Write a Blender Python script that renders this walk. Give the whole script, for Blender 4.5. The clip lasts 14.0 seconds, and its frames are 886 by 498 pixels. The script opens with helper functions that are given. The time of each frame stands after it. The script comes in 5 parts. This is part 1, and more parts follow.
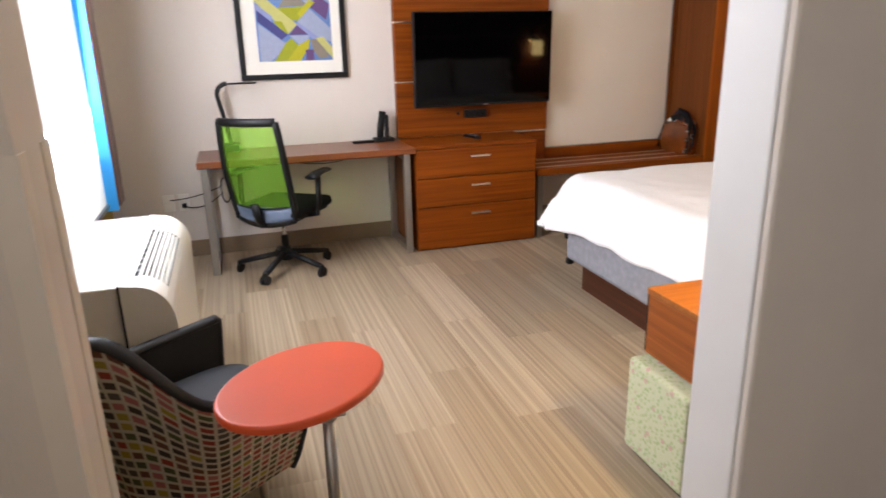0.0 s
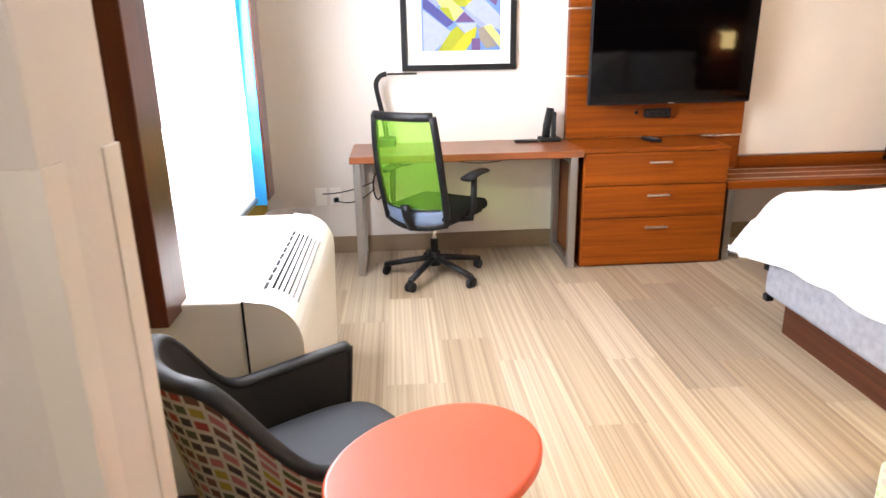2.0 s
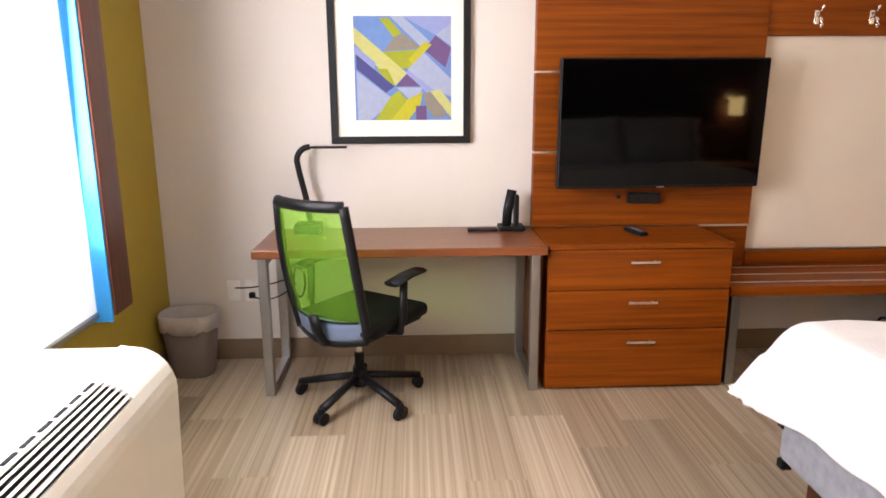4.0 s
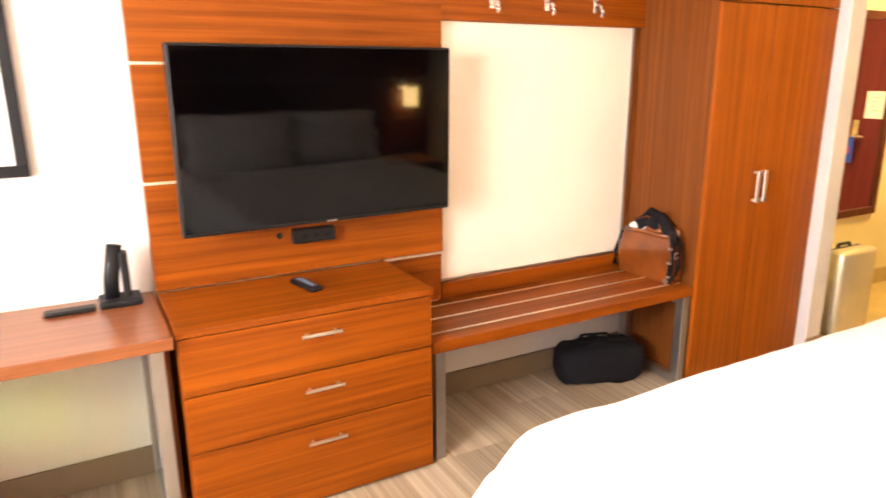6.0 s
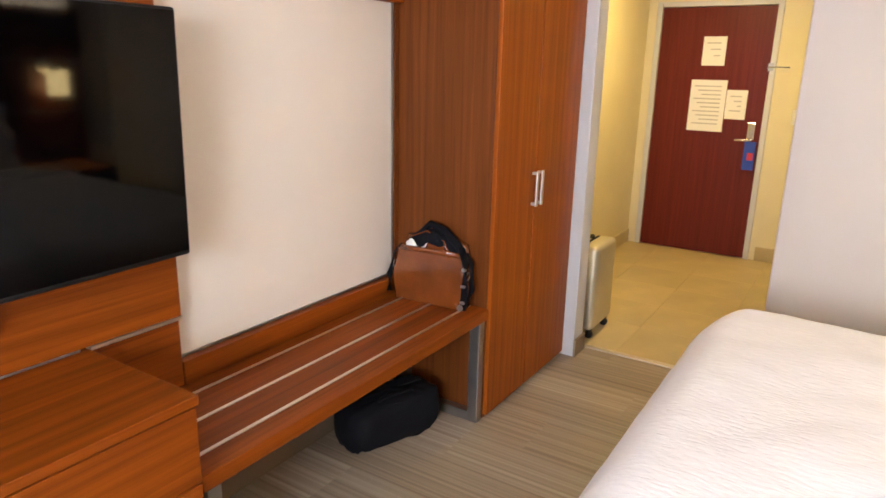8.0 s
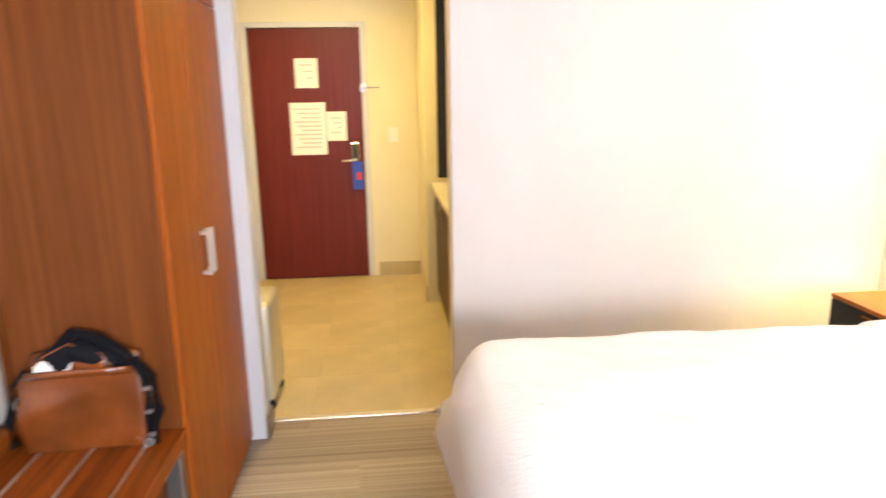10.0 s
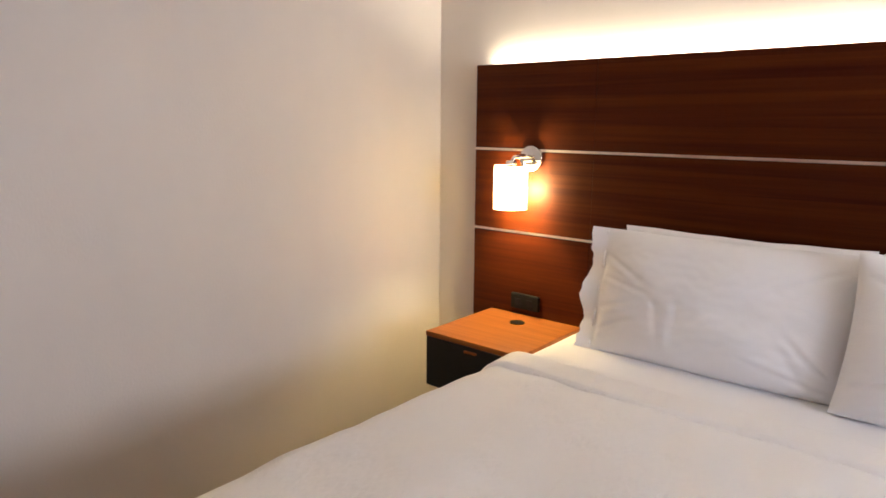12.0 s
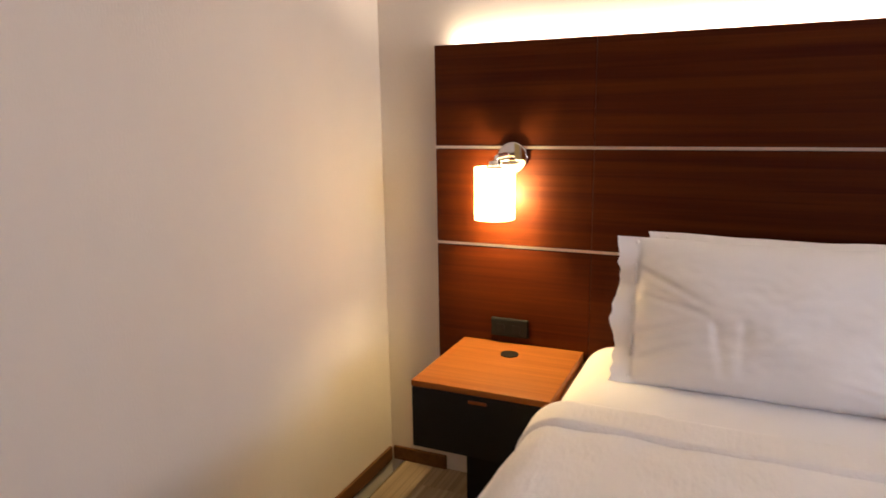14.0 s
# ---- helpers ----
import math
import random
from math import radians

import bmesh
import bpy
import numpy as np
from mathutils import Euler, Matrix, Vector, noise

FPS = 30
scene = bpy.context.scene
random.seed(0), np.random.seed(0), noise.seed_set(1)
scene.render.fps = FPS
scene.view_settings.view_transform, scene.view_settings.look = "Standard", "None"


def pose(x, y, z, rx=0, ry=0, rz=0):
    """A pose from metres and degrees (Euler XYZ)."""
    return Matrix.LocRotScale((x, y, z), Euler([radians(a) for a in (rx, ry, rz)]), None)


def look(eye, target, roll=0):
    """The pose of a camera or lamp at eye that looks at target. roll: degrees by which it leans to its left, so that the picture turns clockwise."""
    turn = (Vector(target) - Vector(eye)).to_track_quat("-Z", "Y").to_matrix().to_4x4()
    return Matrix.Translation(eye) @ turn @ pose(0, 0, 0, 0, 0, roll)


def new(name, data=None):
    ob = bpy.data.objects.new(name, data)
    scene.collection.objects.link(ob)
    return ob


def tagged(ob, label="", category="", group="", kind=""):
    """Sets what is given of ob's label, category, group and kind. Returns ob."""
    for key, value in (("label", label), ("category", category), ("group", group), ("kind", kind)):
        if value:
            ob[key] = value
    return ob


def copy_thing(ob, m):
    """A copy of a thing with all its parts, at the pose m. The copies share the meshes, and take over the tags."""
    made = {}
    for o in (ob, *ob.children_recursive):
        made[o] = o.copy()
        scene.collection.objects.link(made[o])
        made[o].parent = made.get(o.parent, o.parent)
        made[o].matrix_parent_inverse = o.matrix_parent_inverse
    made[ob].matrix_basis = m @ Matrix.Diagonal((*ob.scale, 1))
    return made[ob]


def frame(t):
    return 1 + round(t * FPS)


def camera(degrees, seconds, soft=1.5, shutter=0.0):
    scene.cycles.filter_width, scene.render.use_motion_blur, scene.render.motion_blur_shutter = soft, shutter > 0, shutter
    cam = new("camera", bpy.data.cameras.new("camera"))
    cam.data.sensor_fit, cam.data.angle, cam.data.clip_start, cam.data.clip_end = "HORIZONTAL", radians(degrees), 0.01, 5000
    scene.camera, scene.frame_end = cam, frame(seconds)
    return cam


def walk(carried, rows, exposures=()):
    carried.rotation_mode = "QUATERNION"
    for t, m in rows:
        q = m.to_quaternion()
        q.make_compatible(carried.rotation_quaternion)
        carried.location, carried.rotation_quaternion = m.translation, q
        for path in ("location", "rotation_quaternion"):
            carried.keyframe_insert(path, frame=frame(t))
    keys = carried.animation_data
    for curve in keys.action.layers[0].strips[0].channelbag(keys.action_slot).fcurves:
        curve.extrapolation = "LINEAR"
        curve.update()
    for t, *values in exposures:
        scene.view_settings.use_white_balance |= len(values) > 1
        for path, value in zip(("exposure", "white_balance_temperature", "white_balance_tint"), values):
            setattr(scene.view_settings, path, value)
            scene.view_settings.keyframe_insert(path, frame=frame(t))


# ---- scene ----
cam = camera(67.5, 14.0, soft=1.6, shutter=0.35)


PATH = [
    (0, (-1.183, -4.946, 1.44), (-0.62, -3.12, 0.847), -1.4),
    (0.5, (-1.25, -4.905, 1.424), (-0.823, -3.033, 0.867), -1.2),
    (1, (-1.263, -4.833, 1.435), (-0.848, -2.951, 0.903), -1.1),
    (1.5, (-1.214, -4.656, 1.415), (-0.871, -2.763, 0.866), -1.4),
    (2, (-1.134, -4.485, 1.411), (-1.012, -2.582, 0.811), -1.1),
    (3.0, (-0.80, -4.15, 1.43), (-0.72, -2.22, 0.92), -0.6),
    (3.8, (-0.66, -3.74, 1.46), (-0.58, -1.79, 1.0), -0.3),
    (4.5, (-0.595, -3.405, 1.489), (-0.458, -1.457, 1.055), -0.1),
    (5, (-0.429, -3.184, 1.508), (-0.044, -1.298, 0.963), -1.1),
    (5.5, (-0.281, -2.927, 1.513), (0.364, -1.094, 1.039), -0.3),
    (6, (-0.202, -2.646, 1.541), (0.73, -0.949, 1.037), -0.3),
    (6.5, (-0.213, -2.402, 1.55), (1.041, -0.929, 1.041), -1.0),
    (7, (-0.131, -2.141, 1.514), (1.302, -0.852, 0.98), 0.3),
    (9.3, (0.19, -1.292, 1.551), (2.081, -0.814, 1.106), -0.7),
    (9.5, (0.229, -1.203, 1.564), (2.154, -0.883, 1.127), -1.0),
    (10, (0.45, -1.135, 1.522), (2.389, -1.311, 1.066), -1.0),
    (10.5, (0.783, -1.07, 1.484), (2.656, -1.663, 1.109), 0.0),
    (11, (0.986, -1.024, 1.471), (2.708, -1.97, 1.098), 0.8),
    (11.5, (1.14, -1.021, 1.494), (2.638, -2.29, 1.113), 0.9),
    (12, (1.379, -1.149, 1.477), (2.64, -2.654, 1.098), 0.4),
    (12.5, (1.563, -1.166, 1.472), (2.7, -2.767, 1.095), 0.6),
    (13, (1.79, -1.11, 1.454), (2.699, -2.85, 1.072), -0.5),
    (13.5, (1.963, -1.223, 1.455), (2.775, -3.006, 1.055), -0.3),
    (14, (2.176, -1.303, 1.475), (2.983, -3.089, 1.078), -0.9),
]
EXPOSURES = [
    (0.0, -0.6, 6250, 15), (0.3, -0.03, 6200, 15), (0.6, 0.24, 6250, 15), (2.2, 0.32, 6150, 14), (4.0, -0.3, 6500, 17), (5.0, -0.42, 6600, 16),
    (5.4, 0.74, 6950, 19), (6.0, 1.05, 7200, 20), (6.3, 0.4, 7000, 19), (6.6, -0.1, 6450, 18), (7.2, -0.12, 6000, 14),
    (9.0, 0.62, 5800, 13), (9.9, 0.72, 5600, 12), (10.4, -0.22, 5500, 10), (11.0, -0.46, 5550, 12), (12.0, -0.80, 5750, 14), (13.0, -1.0, 6120, 18), (14.0, -0.93, 6170, 20),
]
walk(cam, [(t, look(eye, target, roll)) for t, eye, target, roll in PATH], EXPOSURES)

# ---- light ----
world = bpy.data.worlds.new("sky")
scene.world = world
world.use_nodes = True
wn = world.node_tree.nodes
sky = wn.new("ShaderNodeTexSky")
sky.sky_type = "NISHITA"
sky.sun_disc = False
sky.sun_elevation = radians(45)
sky.sun_rotation = radians(90)
world.node_tree.links.new(sky.outputs[0], wn["Background"].inputs[0])
wn["Background"].inputs[1].default_value = 0.1


def lamp(name, kind, energy, color, place, target=None, size=0.1, size_y=None):
    data = bpy.data.lights.new(name, kind)
    data.energy, data.color = energy, color
    if kind == "AREA":
        data.size = size
        if size_y:
            data.shape, data.size_y = "RECTANGLE", size_y
    else:
        data.shadow_soft_size = size
    ob = new(name, data)
    ob.matrix_world = look(place, target) if target else pose(*place)
    return ob


HALL = (1.0, 0.69, 0.20)
lamp("window_daylight", "AREA", 145, (0.96, 0.97, 1.0), (-1.84, -1.875, 1.5), (0, -1.875, 1.42), 1.33, 1.15)
lamp("shade_backlight", "AREA", 25, (1.0, 0.99, 0.97), (-2.07, -1.875, 1.5), (0, -1.875, 1.5), 1.3, 1.6)
# Unseen warm fill light, added to brighten the lounge walls.
lamp("lounge_fill_light", "AREA", 17, (1.0, 0.90, 0.74), (-2.05, -5.3, 1.5), (0, -5.3, 1.4), 1.2, 1.5)
lamp("cove_light", "AREA", 36, (1.0, 0.82, 0.52), (1.61, -3.633, 1.712), (1.61, -3.633, 3), 3.12, 0.025)
lamp("sconce_bulb", "POINT", 50, (1.0, 0.72, 0.27), (2.955, -3.485, 1.178), None, 0.02)
# Bulb of a second sconce out of view, inferred from the warm nightstand top.
lamp("unseen_sconce_bulb", "POINT", 50, (1.0, 0.72, 0.27), (0.265, -3.485, 1.178), None, 0.02)
lamp("hall_ceiling_bulb", "AREA", 27, HALL, (4.75, -0.75, 2.36), (4.75, -0.75, 0), 0.3)


# ---- materials ----
def material(name):
    m = bpy.data.materials.new(name)
    m.use_nodes = True
    return m, m.node_tree.nodes, m.node_tree.links, m.node_tree.nodes["Principled BSDF"]


def plain(name, color, rough=0.6, vary=0.12, scale=6.0, bump=0.1, bump_scale=200.0, metal=0.0, coat=0.0, sheen=0.0, stretch=(1, 1, 1), per_piece=0.0, gloss=0.5):
    """A surface with broad mottling, fine grain and relief."""
    m, n, l, b = material(name)
    tc = n.new("ShaderNodeTexCoord")
    mp = n.new("ShaderNodeMapping")
    mp.inputs["Scale"].default_value = stretch
    l.new(tc.outputs["Object"], mp.inputs[0])
    big = n.new("ShaderNodeTexNoise")
    big.inputs["Scale"].default_value = scale
    big.inputs["Detail"].default_value = 5
    l.new(mp.outputs[0], big.inputs["Vector"])
    ramp = n.new("ShaderNodeValToRGB")
    c = color
    ramp.color_ramp.elements[0].position, ramp.color_ramp.elements[1].position = 0.3, 0.72
    ramp.color_ramp.elements[0].color = (c[0] * (1 - vary), c[1] * (1 - vary), c[2] * (1 - vary), 1)
    ramp.color_ramp.elements[1].color = (min(1, c[0] * (1 + vary)), min(1, c[1] * (1 + vary)), min(1, c[2] * (1 + vary)), 1)
    l.new(big.outputs[0], ramp.inputs[0])
    out = ramp.outputs[0]
    if per_piece:
        info = n.new("ShaderNodeObjectInfo")
        rng = n.new("ShaderNodeMapRange")
        rng.inputs["To Min"].default_value, rng.inputs["To Max"].default_value = 1 - per_piece, 1 + per_piece
        l.new(info.outputs["Random"], rng.inputs[0])
        mul = n.new("ShaderNodeMix")
        mul.data_type, mul.blend_type = "RGBA", "MULTIPLY"
        mul.inputs[0].default_value = 1
        l.new(out, mul.inputs[6])
        l.new(rng.outputs[0], mul.inputs[7])
        out = mul.outputs[2]
    l.new(out, b.inputs["Base Color"])
    fine = n.new("ShaderNodeTexNoise")
    fine.inputs["Scale"].default_value = bump_scale
    fine.inputs["Detail"].default_value = 3
    l.new(mp.outputs[0], fine.inputs["Vector"])
    if bump:
        bp = n.new("ShaderNodeBump")
        bp.inputs["Strength"].default_value = bump
        bp.inputs["Distance"].default_value = 0.003
        l.new(fine.outputs[0], bp.inputs["Height"])
        l.new(bp.outputs[0], b.inputs["Normal"])
    rr = n.new("ShaderNodeMapRange")
    rr.inputs["To Min"].default_value, rr.inputs["To Max"].default_value = max(0.02, rough - 0.08), min(1, rough + 0.08)
    l.new(big.outputs[0], rr.inputs[0])
    l.new(rr.outputs[0], b.inputs["Roughness"])
    b.inputs["Metallic"].default_value = metal
    b.inputs["Coat Weight"].default_value = coat
    b.inputs["Sheen Weight"].default_value = sheen
    b.inputs["Specular IOR Level"].default_value = gloss
    return m


def wood(name, dark, light, axis="x", rough=0.42, coat=0.0, gloss=0.16):
    """Laminate wood with the grain along an axis: broad bands and fine dark pores."""
    m, n, l, b = material(name)
    tc = n.new("ShaderNodeTexCoord")
    mp = n.new("ShaderNodeMapping")
    k = {"x": (0.55, 24, 24), "y": (24, 0.55, 24), "z": (24, 24, 0.55)}[axis]
    mp.inputs["Scale"].default_value = k
    l.new(tc.outputs["Object"], mp.inputs[0])
    a = n.new("ShaderNodeTexNoise")
    a.inputs["Scale"].default_value, a.inputs["Detail"].default_value, a.inputs["Distortion"].default_value = 1.6, 6, 0.6
    f = n.new("ShaderNodeTexNoise")
    f.inputs["Scale"].default_value, f.inputs["Detail"].default_value = 9.0, 4
    l.new(mp.outputs[0], a.inputs["Vector"])
    l.new(mp.outputs[0], f.inputs["Vector"])
    ramp = n.new("ShaderNodeValToRGB")
    ramp.color_ramp.elements[0].position, ramp.color_ramp.elements[1].position = 0.26, 0.76
    ramp.color_ramp.elements[0].color, ramp.color_ramp.elements[1].color = (*dark, 1), (*light, 1)
    l.new(a.outputs[0], ramp.inputs[0])
    ramp2 = n.new("ShaderNodeValToRGB")
    ramp2.color_ramp.elements[0].position, ramp2.color_ramp.elements[1].position = 0.35, 0.55
    ramp2.color_ramp.elements[0].color, ramp2.color_ramp.elements[1].color = (0.76, 0.76, 0.76, 1), (1, 1, 1, 1)
    l.new(f.outputs[0], ramp2.inputs[0])
    mul = n.new("ShaderNodeMix")
    mul.data_type, mul.blend_type = "RGBA", "MULTIPLY"
    mul.inputs[0].default_value = 0.55
    l.new(ramp.outputs[0], mul.inputs[6])
    l.new(ramp2.outputs[0], mul.inputs[7])
    l.new(mul.outputs[2], b.inputs["Base Color"])
    bp = n.new("ShaderNodeBump")
    bp.inputs["Strength"].default_value, bp.inputs["Distance"].default_value = 0.12, 0.001
    l.new(f.outputs[0], bp.inputs["Height"])
    l.new(bp.outputs[0], b.inputs["Normal"])
    b.inputs["Roughness"].default_value = rough
    b.inputs["Coat Weight"].default_value = coat
    b.inputs["Specular IOR Level"].default_value = gloss
    b.inputs["Coat Roughness"].default_value = 0.25
    return m


def carpet():
    """Striped floor planks: fine streaks along the plank, tone changing from plank to plank."""
    m, n, l, b = material("carpet_plank")
    geo = n.new("ShaderNodeNewGeometry")
    info = n.new("ShaderNodeObjectInfo")
    add = n.new("ShaderNodeVectorMath")
    sc = n.new("ShaderNodeVectorMath")
    sc.operation = "SCALE"
    comb = n.new("ShaderNodeCombineXYZ")
    for i in range(3):
        l.new(info.outputs["Random"], comb.inputs[i])
    l.new(comb.outputs[0], sc.inputs[0])
    sc.inputs["Scale"].default_value = 37.0
    l.new(geo.outputs["Position"], add.inputs[0])
    l.new(sc.outputs[0], add.inputs[1])
    mp = n.new("ShaderNodeMapping")
    mp.inputs["Scale"].default_value = (75, 0.42, 1)
    l.new(add.outputs[0], mp.inputs[0])
    st = n.new("ShaderNodeTexNoise")
    st.inputs["Scale"].default_value, st.inputs["Detail"].default_value = 1.0, 4
    l.new(mp.outputs[0], st.inputs["Vector"])
    ramp = n.new("ShaderNodeValToRGB")
    e = ramp.color_ramp.elements
    e[0].position, e[1].position = 0.33, 0.66
    e[0].color, e[1].color = (0.255, 0.195, 0.137, 1), (0.425, 0.352, 0.262, 1)
    l.new(st.outputs[0], ramp.inputs[0])
    rng = n.new("ShaderNodeValToRGB")
    tone = rng.color_ramp.elements
    tone[0].position, tone[1].position = 0.0, 1.0
    tone[0].color, tone[1].color = (0.68, 0.65, 0.62, 1), (1.0, 0.97, 0.92, 1)
    for place, c in ((0.25, (1.06, 1.04, 1.0)), (0.5, (0.80, 0.74, 0.66)), (0.75, (1.12, 1.10, 1.08))):
        tone.new(place).color = (*c, 1)
    l.new(info.outputs["Random"], rng.inputs[0])
    mul = n.new("ShaderNodeMix")
    mul.data_type, mul.blend_type = "RGBA", "MULTIPLY"
    mul.inputs[0].default_value = 1
    l.new(ramp.outputs[0], mul.inputs[6])
    l.new(rng.outputs[0], mul.inputs[7])
    l.new(mul.outputs[2], b.inputs["Base Color"])
    pile = n.new("ShaderNodeTexNoise")
    pile.inputs["Scale"].default_value = 350
    l.new(geo.outputs["Position"], pile.inputs["Vector"])
    mixh = n.new("ShaderNodeMath")
    mixh.operation = "ADD"
    l.new(pile.outputs[0], mixh.inputs[0])
    l.new(st.outputs[0], mixh.inputs[1])
    bp = n.new("ShaderNodeBump")
    bp.inputs["Strength"].default_value, bp.inputs["Distance"].default_value = 0.22, 0.002
    l.new(mixh.outputs[0], bp.inputs["Height"])
    l.new(bp.outputs[0], b.inputs["Normal"])
    b.inputs["Roughness"].default_value = 0.38
    b.inputs["Specular IOR Level"].default_value = 0.5
    return m


def glow(name, color, strength):
    m, n, l, b = material(name)
    b.inputs["Base Color"].default_value = (0.8, 0.8, 0.78, 1)
    b.inputs["Emission Color"].default_value = (*color, 1)
    b.inputs["Emission Strength"].default_value = strength
    return m


def glossy(name, color, rough, metal=0.0, coat=0.0):
    m, n, l, b = material(name)
    b.inputs["Base Color"].default_value = (*color, 1)
    b.inputs["Roughness"].default_value = rough
    b.inputs["Metallic"].default_value = metal
    b.inputs["Coat Weight"].default_value = coat
    return m


def clear_glass():
    m, n, l, b = material("window_glass")
    b.inputs["Base Color"].default_value = (1, 1, 1, 1)
    b.inputs["Roughness"].default_value = 0.02
    b.inputs["Transmission Weight"].default_value = 1
    b.inputs["IOR"].default_value = 1.45
    return m


def sheer():
    """Thin white shade cloth that lets daylight through."""
    m, n, l, b = material("white_shade_cloth")
    b.inputs["Base Color"].default_value = (0.85, 0.85, 0.84, 1)
    b.inputs["Roughness"].default_value = 0.9
    t = n.new("ShaderNodeBsdfTranslucent")
    t.inputs[0].default_value = (0.9, 0.9, 0.88, 1)
    mix = n.new("ShaderNodeMixShader")
    mix.inputs[0].default_value = 0.6
    l.new(b.outputs[0], mix.inputs[1])
    l.new(t.outputs[0], mix.inputs[2])
    l.new(mix.outputs[0], n["Material Output"].inputs[0])
    return m


def green_mesh():
    """See-through woven net of the chair's back."""
    m, n, l, b = material("green_net")
    b.inputs["Base Color"].default_value = (0.15, 0.36, 0.02, 1)
    b.inputs["Roughness"].default_value = 0.6
    tr = n.new("ShaderNodeBsdfTransparent")
    tr.inputs[0].default_value = (0.62, 0.87, 0.32, 1)
    mix = n.new("ShaderNodeMixShader")
    tc = n.new("ShaderNodeTexCoord")
    w = n.new("ShaderNodeTexNoise")
    w.inputs["Scale"].default_value = 14
    l.new(tc.outputs["Object"], w.inputs["Vector"])
    rng = n.new("ShaderNodeMapRange")
    rng.inputs["To Min"].default_value, rng.inputs["To Max"].default_value = 0.32, 0.40
    l.new(w.outputs[0], rng.inputs[0])
    l.new(rng.outputs[0], mix.inputs[0])
    l.new(tr.outputs[0], mix.inputs[1])
    l.new(b.outputs[0], mix.inputs[2])
    l.new(mix.outputs[0], n["Material Output"].inputs[0])
    return m


def checked_fabric():
    """Woven upholstery: rows of small coloured bricks between pale lines, along the surface's UV."""
    m, n, l, b = material("checked_fabric")
    uv = n.new("ShaderNodeUVMap")
    uv.uv_map = "UVMap"
    br = n.new("ShaderNodeTexBrick")
    br.offset = 0.0
    br.inputs["Scale"].default_value = 1.0
    br.inputs["Brick Width"].default_value = 0.038
    br.inputs["Row Height"].default_value = 0.0255
    br.inputs["Mortar Size"].default_value = 0.0048
    br.inputs["Mortar Smooth"].default_value = 0.2
    br.inputs["Color1"].default_value = (0, 0, 0, 1)
    br.inputs["Color2"].default_value = (1, 1, 1, 1)
    br.inputs["Mortar"].default_value = (0.5, 0.5, 0.5, 1)
    l.new(uv.outputs[0], br.inputs["Vector"])
    ramp = n.new("ShaderNodeValToRGB")
    ramp.color_ramp.interpolation = "CONSTANT"
    cols = [(0.03, 0.02, 0.015), (0.22, 0.03, 0.02), (0.25, 0.19, 0.02), (0.05, 0.06, 0.02), (0.10, 0.04, 0.02), (0.30, 0.10, 0.09), (0.06, 0.05, 0.04)]
    el = ramp.color_ramp.elements
    el[0].color, el[0].position = (*cols[0], 1), 0
    el[1].color, el[1].position = (*cols[1], 1), 1 / 7
    for i in range(2, 7):
        x = el.new(i / 7)
        x.color = (*cols[i], 1)
    l.new(br.outputs["Color"], ramp.inputs[0])
    mix = n.new("ShaderNodeMix")
    mix.data_type = "RGBA"
    l.new(br.outputs["Fac"], mix.inputs[0])
    l.new(ramp.outputs[0], mix.inputs[6])
    mix.inputs[7].default_value = (0.42, 0.36, 0.27, 1)
    l.new(mix.outputs[2], b.inputs["Base Color"])
    b.inputs["Roughness"].default_value = 0.85
    bp = n.new("ShaderNodeBump")
    bp.inputs["Strength"].default_value, bp.inputs["Distance"].default_value = 0.4, 0.002
    l.new(br.outputs["Fac"], bp.inputs["Height"])
    l.new(bp.outputs[0], b.inputs["Normal"])
    return m


def floral_fabric():
    m, n, l, b = material("floral_fabric")
    tc = n.new("ShaderNodeTexCoord")
    v = n.new("ShaderNodeTexVoronoi")
    v.inputs["Scale"].default_value = 64
    l.new(tc.outputs["Object"], v.inputs["Vector"])
    r = n.new("ShaderNodeValToRGB")
    e = r.color_ramp.elements
    e[0].position, e[1].position = 0.2, 0.5
    e[0].color, e[1].color = (0.33, 0.42, 0.19, 1), (0.52, 0.54, 0.36, 1)
    l.new(v.outputs["Distance"], r.inputs[0])
    v2 = n.new("ShaderNodeTexVoronoi")
    v2.inputs["Scale"].default_value = 21
    l.new(tc.outputs["Object"], v2.inputs["Vector"])
    r2 = n.new("ShaderNodeValToRGB")
    f = r2.color_ramp.elements
    f[0].position, f[1].position = 0.16, 0.24
    f[0].color, f[1].color = (1, 1, 1, 1), (0, 0, 0, 1)
    l.new(v2.outputs["Distance"], r2.inputs[0])
    mix = n.new("ShaderNodeMix")
    mix.data_type = "RGBA"
    l.new(r2.outputs[0], mix.inputs[0])
    l.new(r.outputs[0], mix.inputs[6])
    mix.inputs[7].default_value = (0.52, 0.34, 0.30, 1)
    l.new(mix.outputs[2], b.inputs["Base Color"])
    b.inputs["Roughness"].default_value = 0.9
    return m


WALL = plain("cream_wallcovering", (0.67, 0.612, 0.56), 0.75, 0.035, 2.5, 0.25, 160, stretch=(1, 1, 0.4))
OLIVE = plain("olive_paint", (0.36, 0.26, 0.025), 0.7, 0.05, 3, 0.12, 200)
HALLWALL = plain("hall_wallcovering", (0.74, 0.66, 0.44), 0.75, 0.04, 2.5, 0.2, 160)
PANELWHITE = plain("pale_wall_panel", (0.77, 0.69, 0.59), 0.6, 0.03, 3, 0.15, 220)
CEIL = plain("ceiling_paint", (0.78, 0.76, 0.72), 0.9, 0.03, 3, 0.2, 120)
JAMB = plain("white_trim_paint", (0.58, 0.57, 0.56), 0.55, 0.03, 4, 0.06, 150)
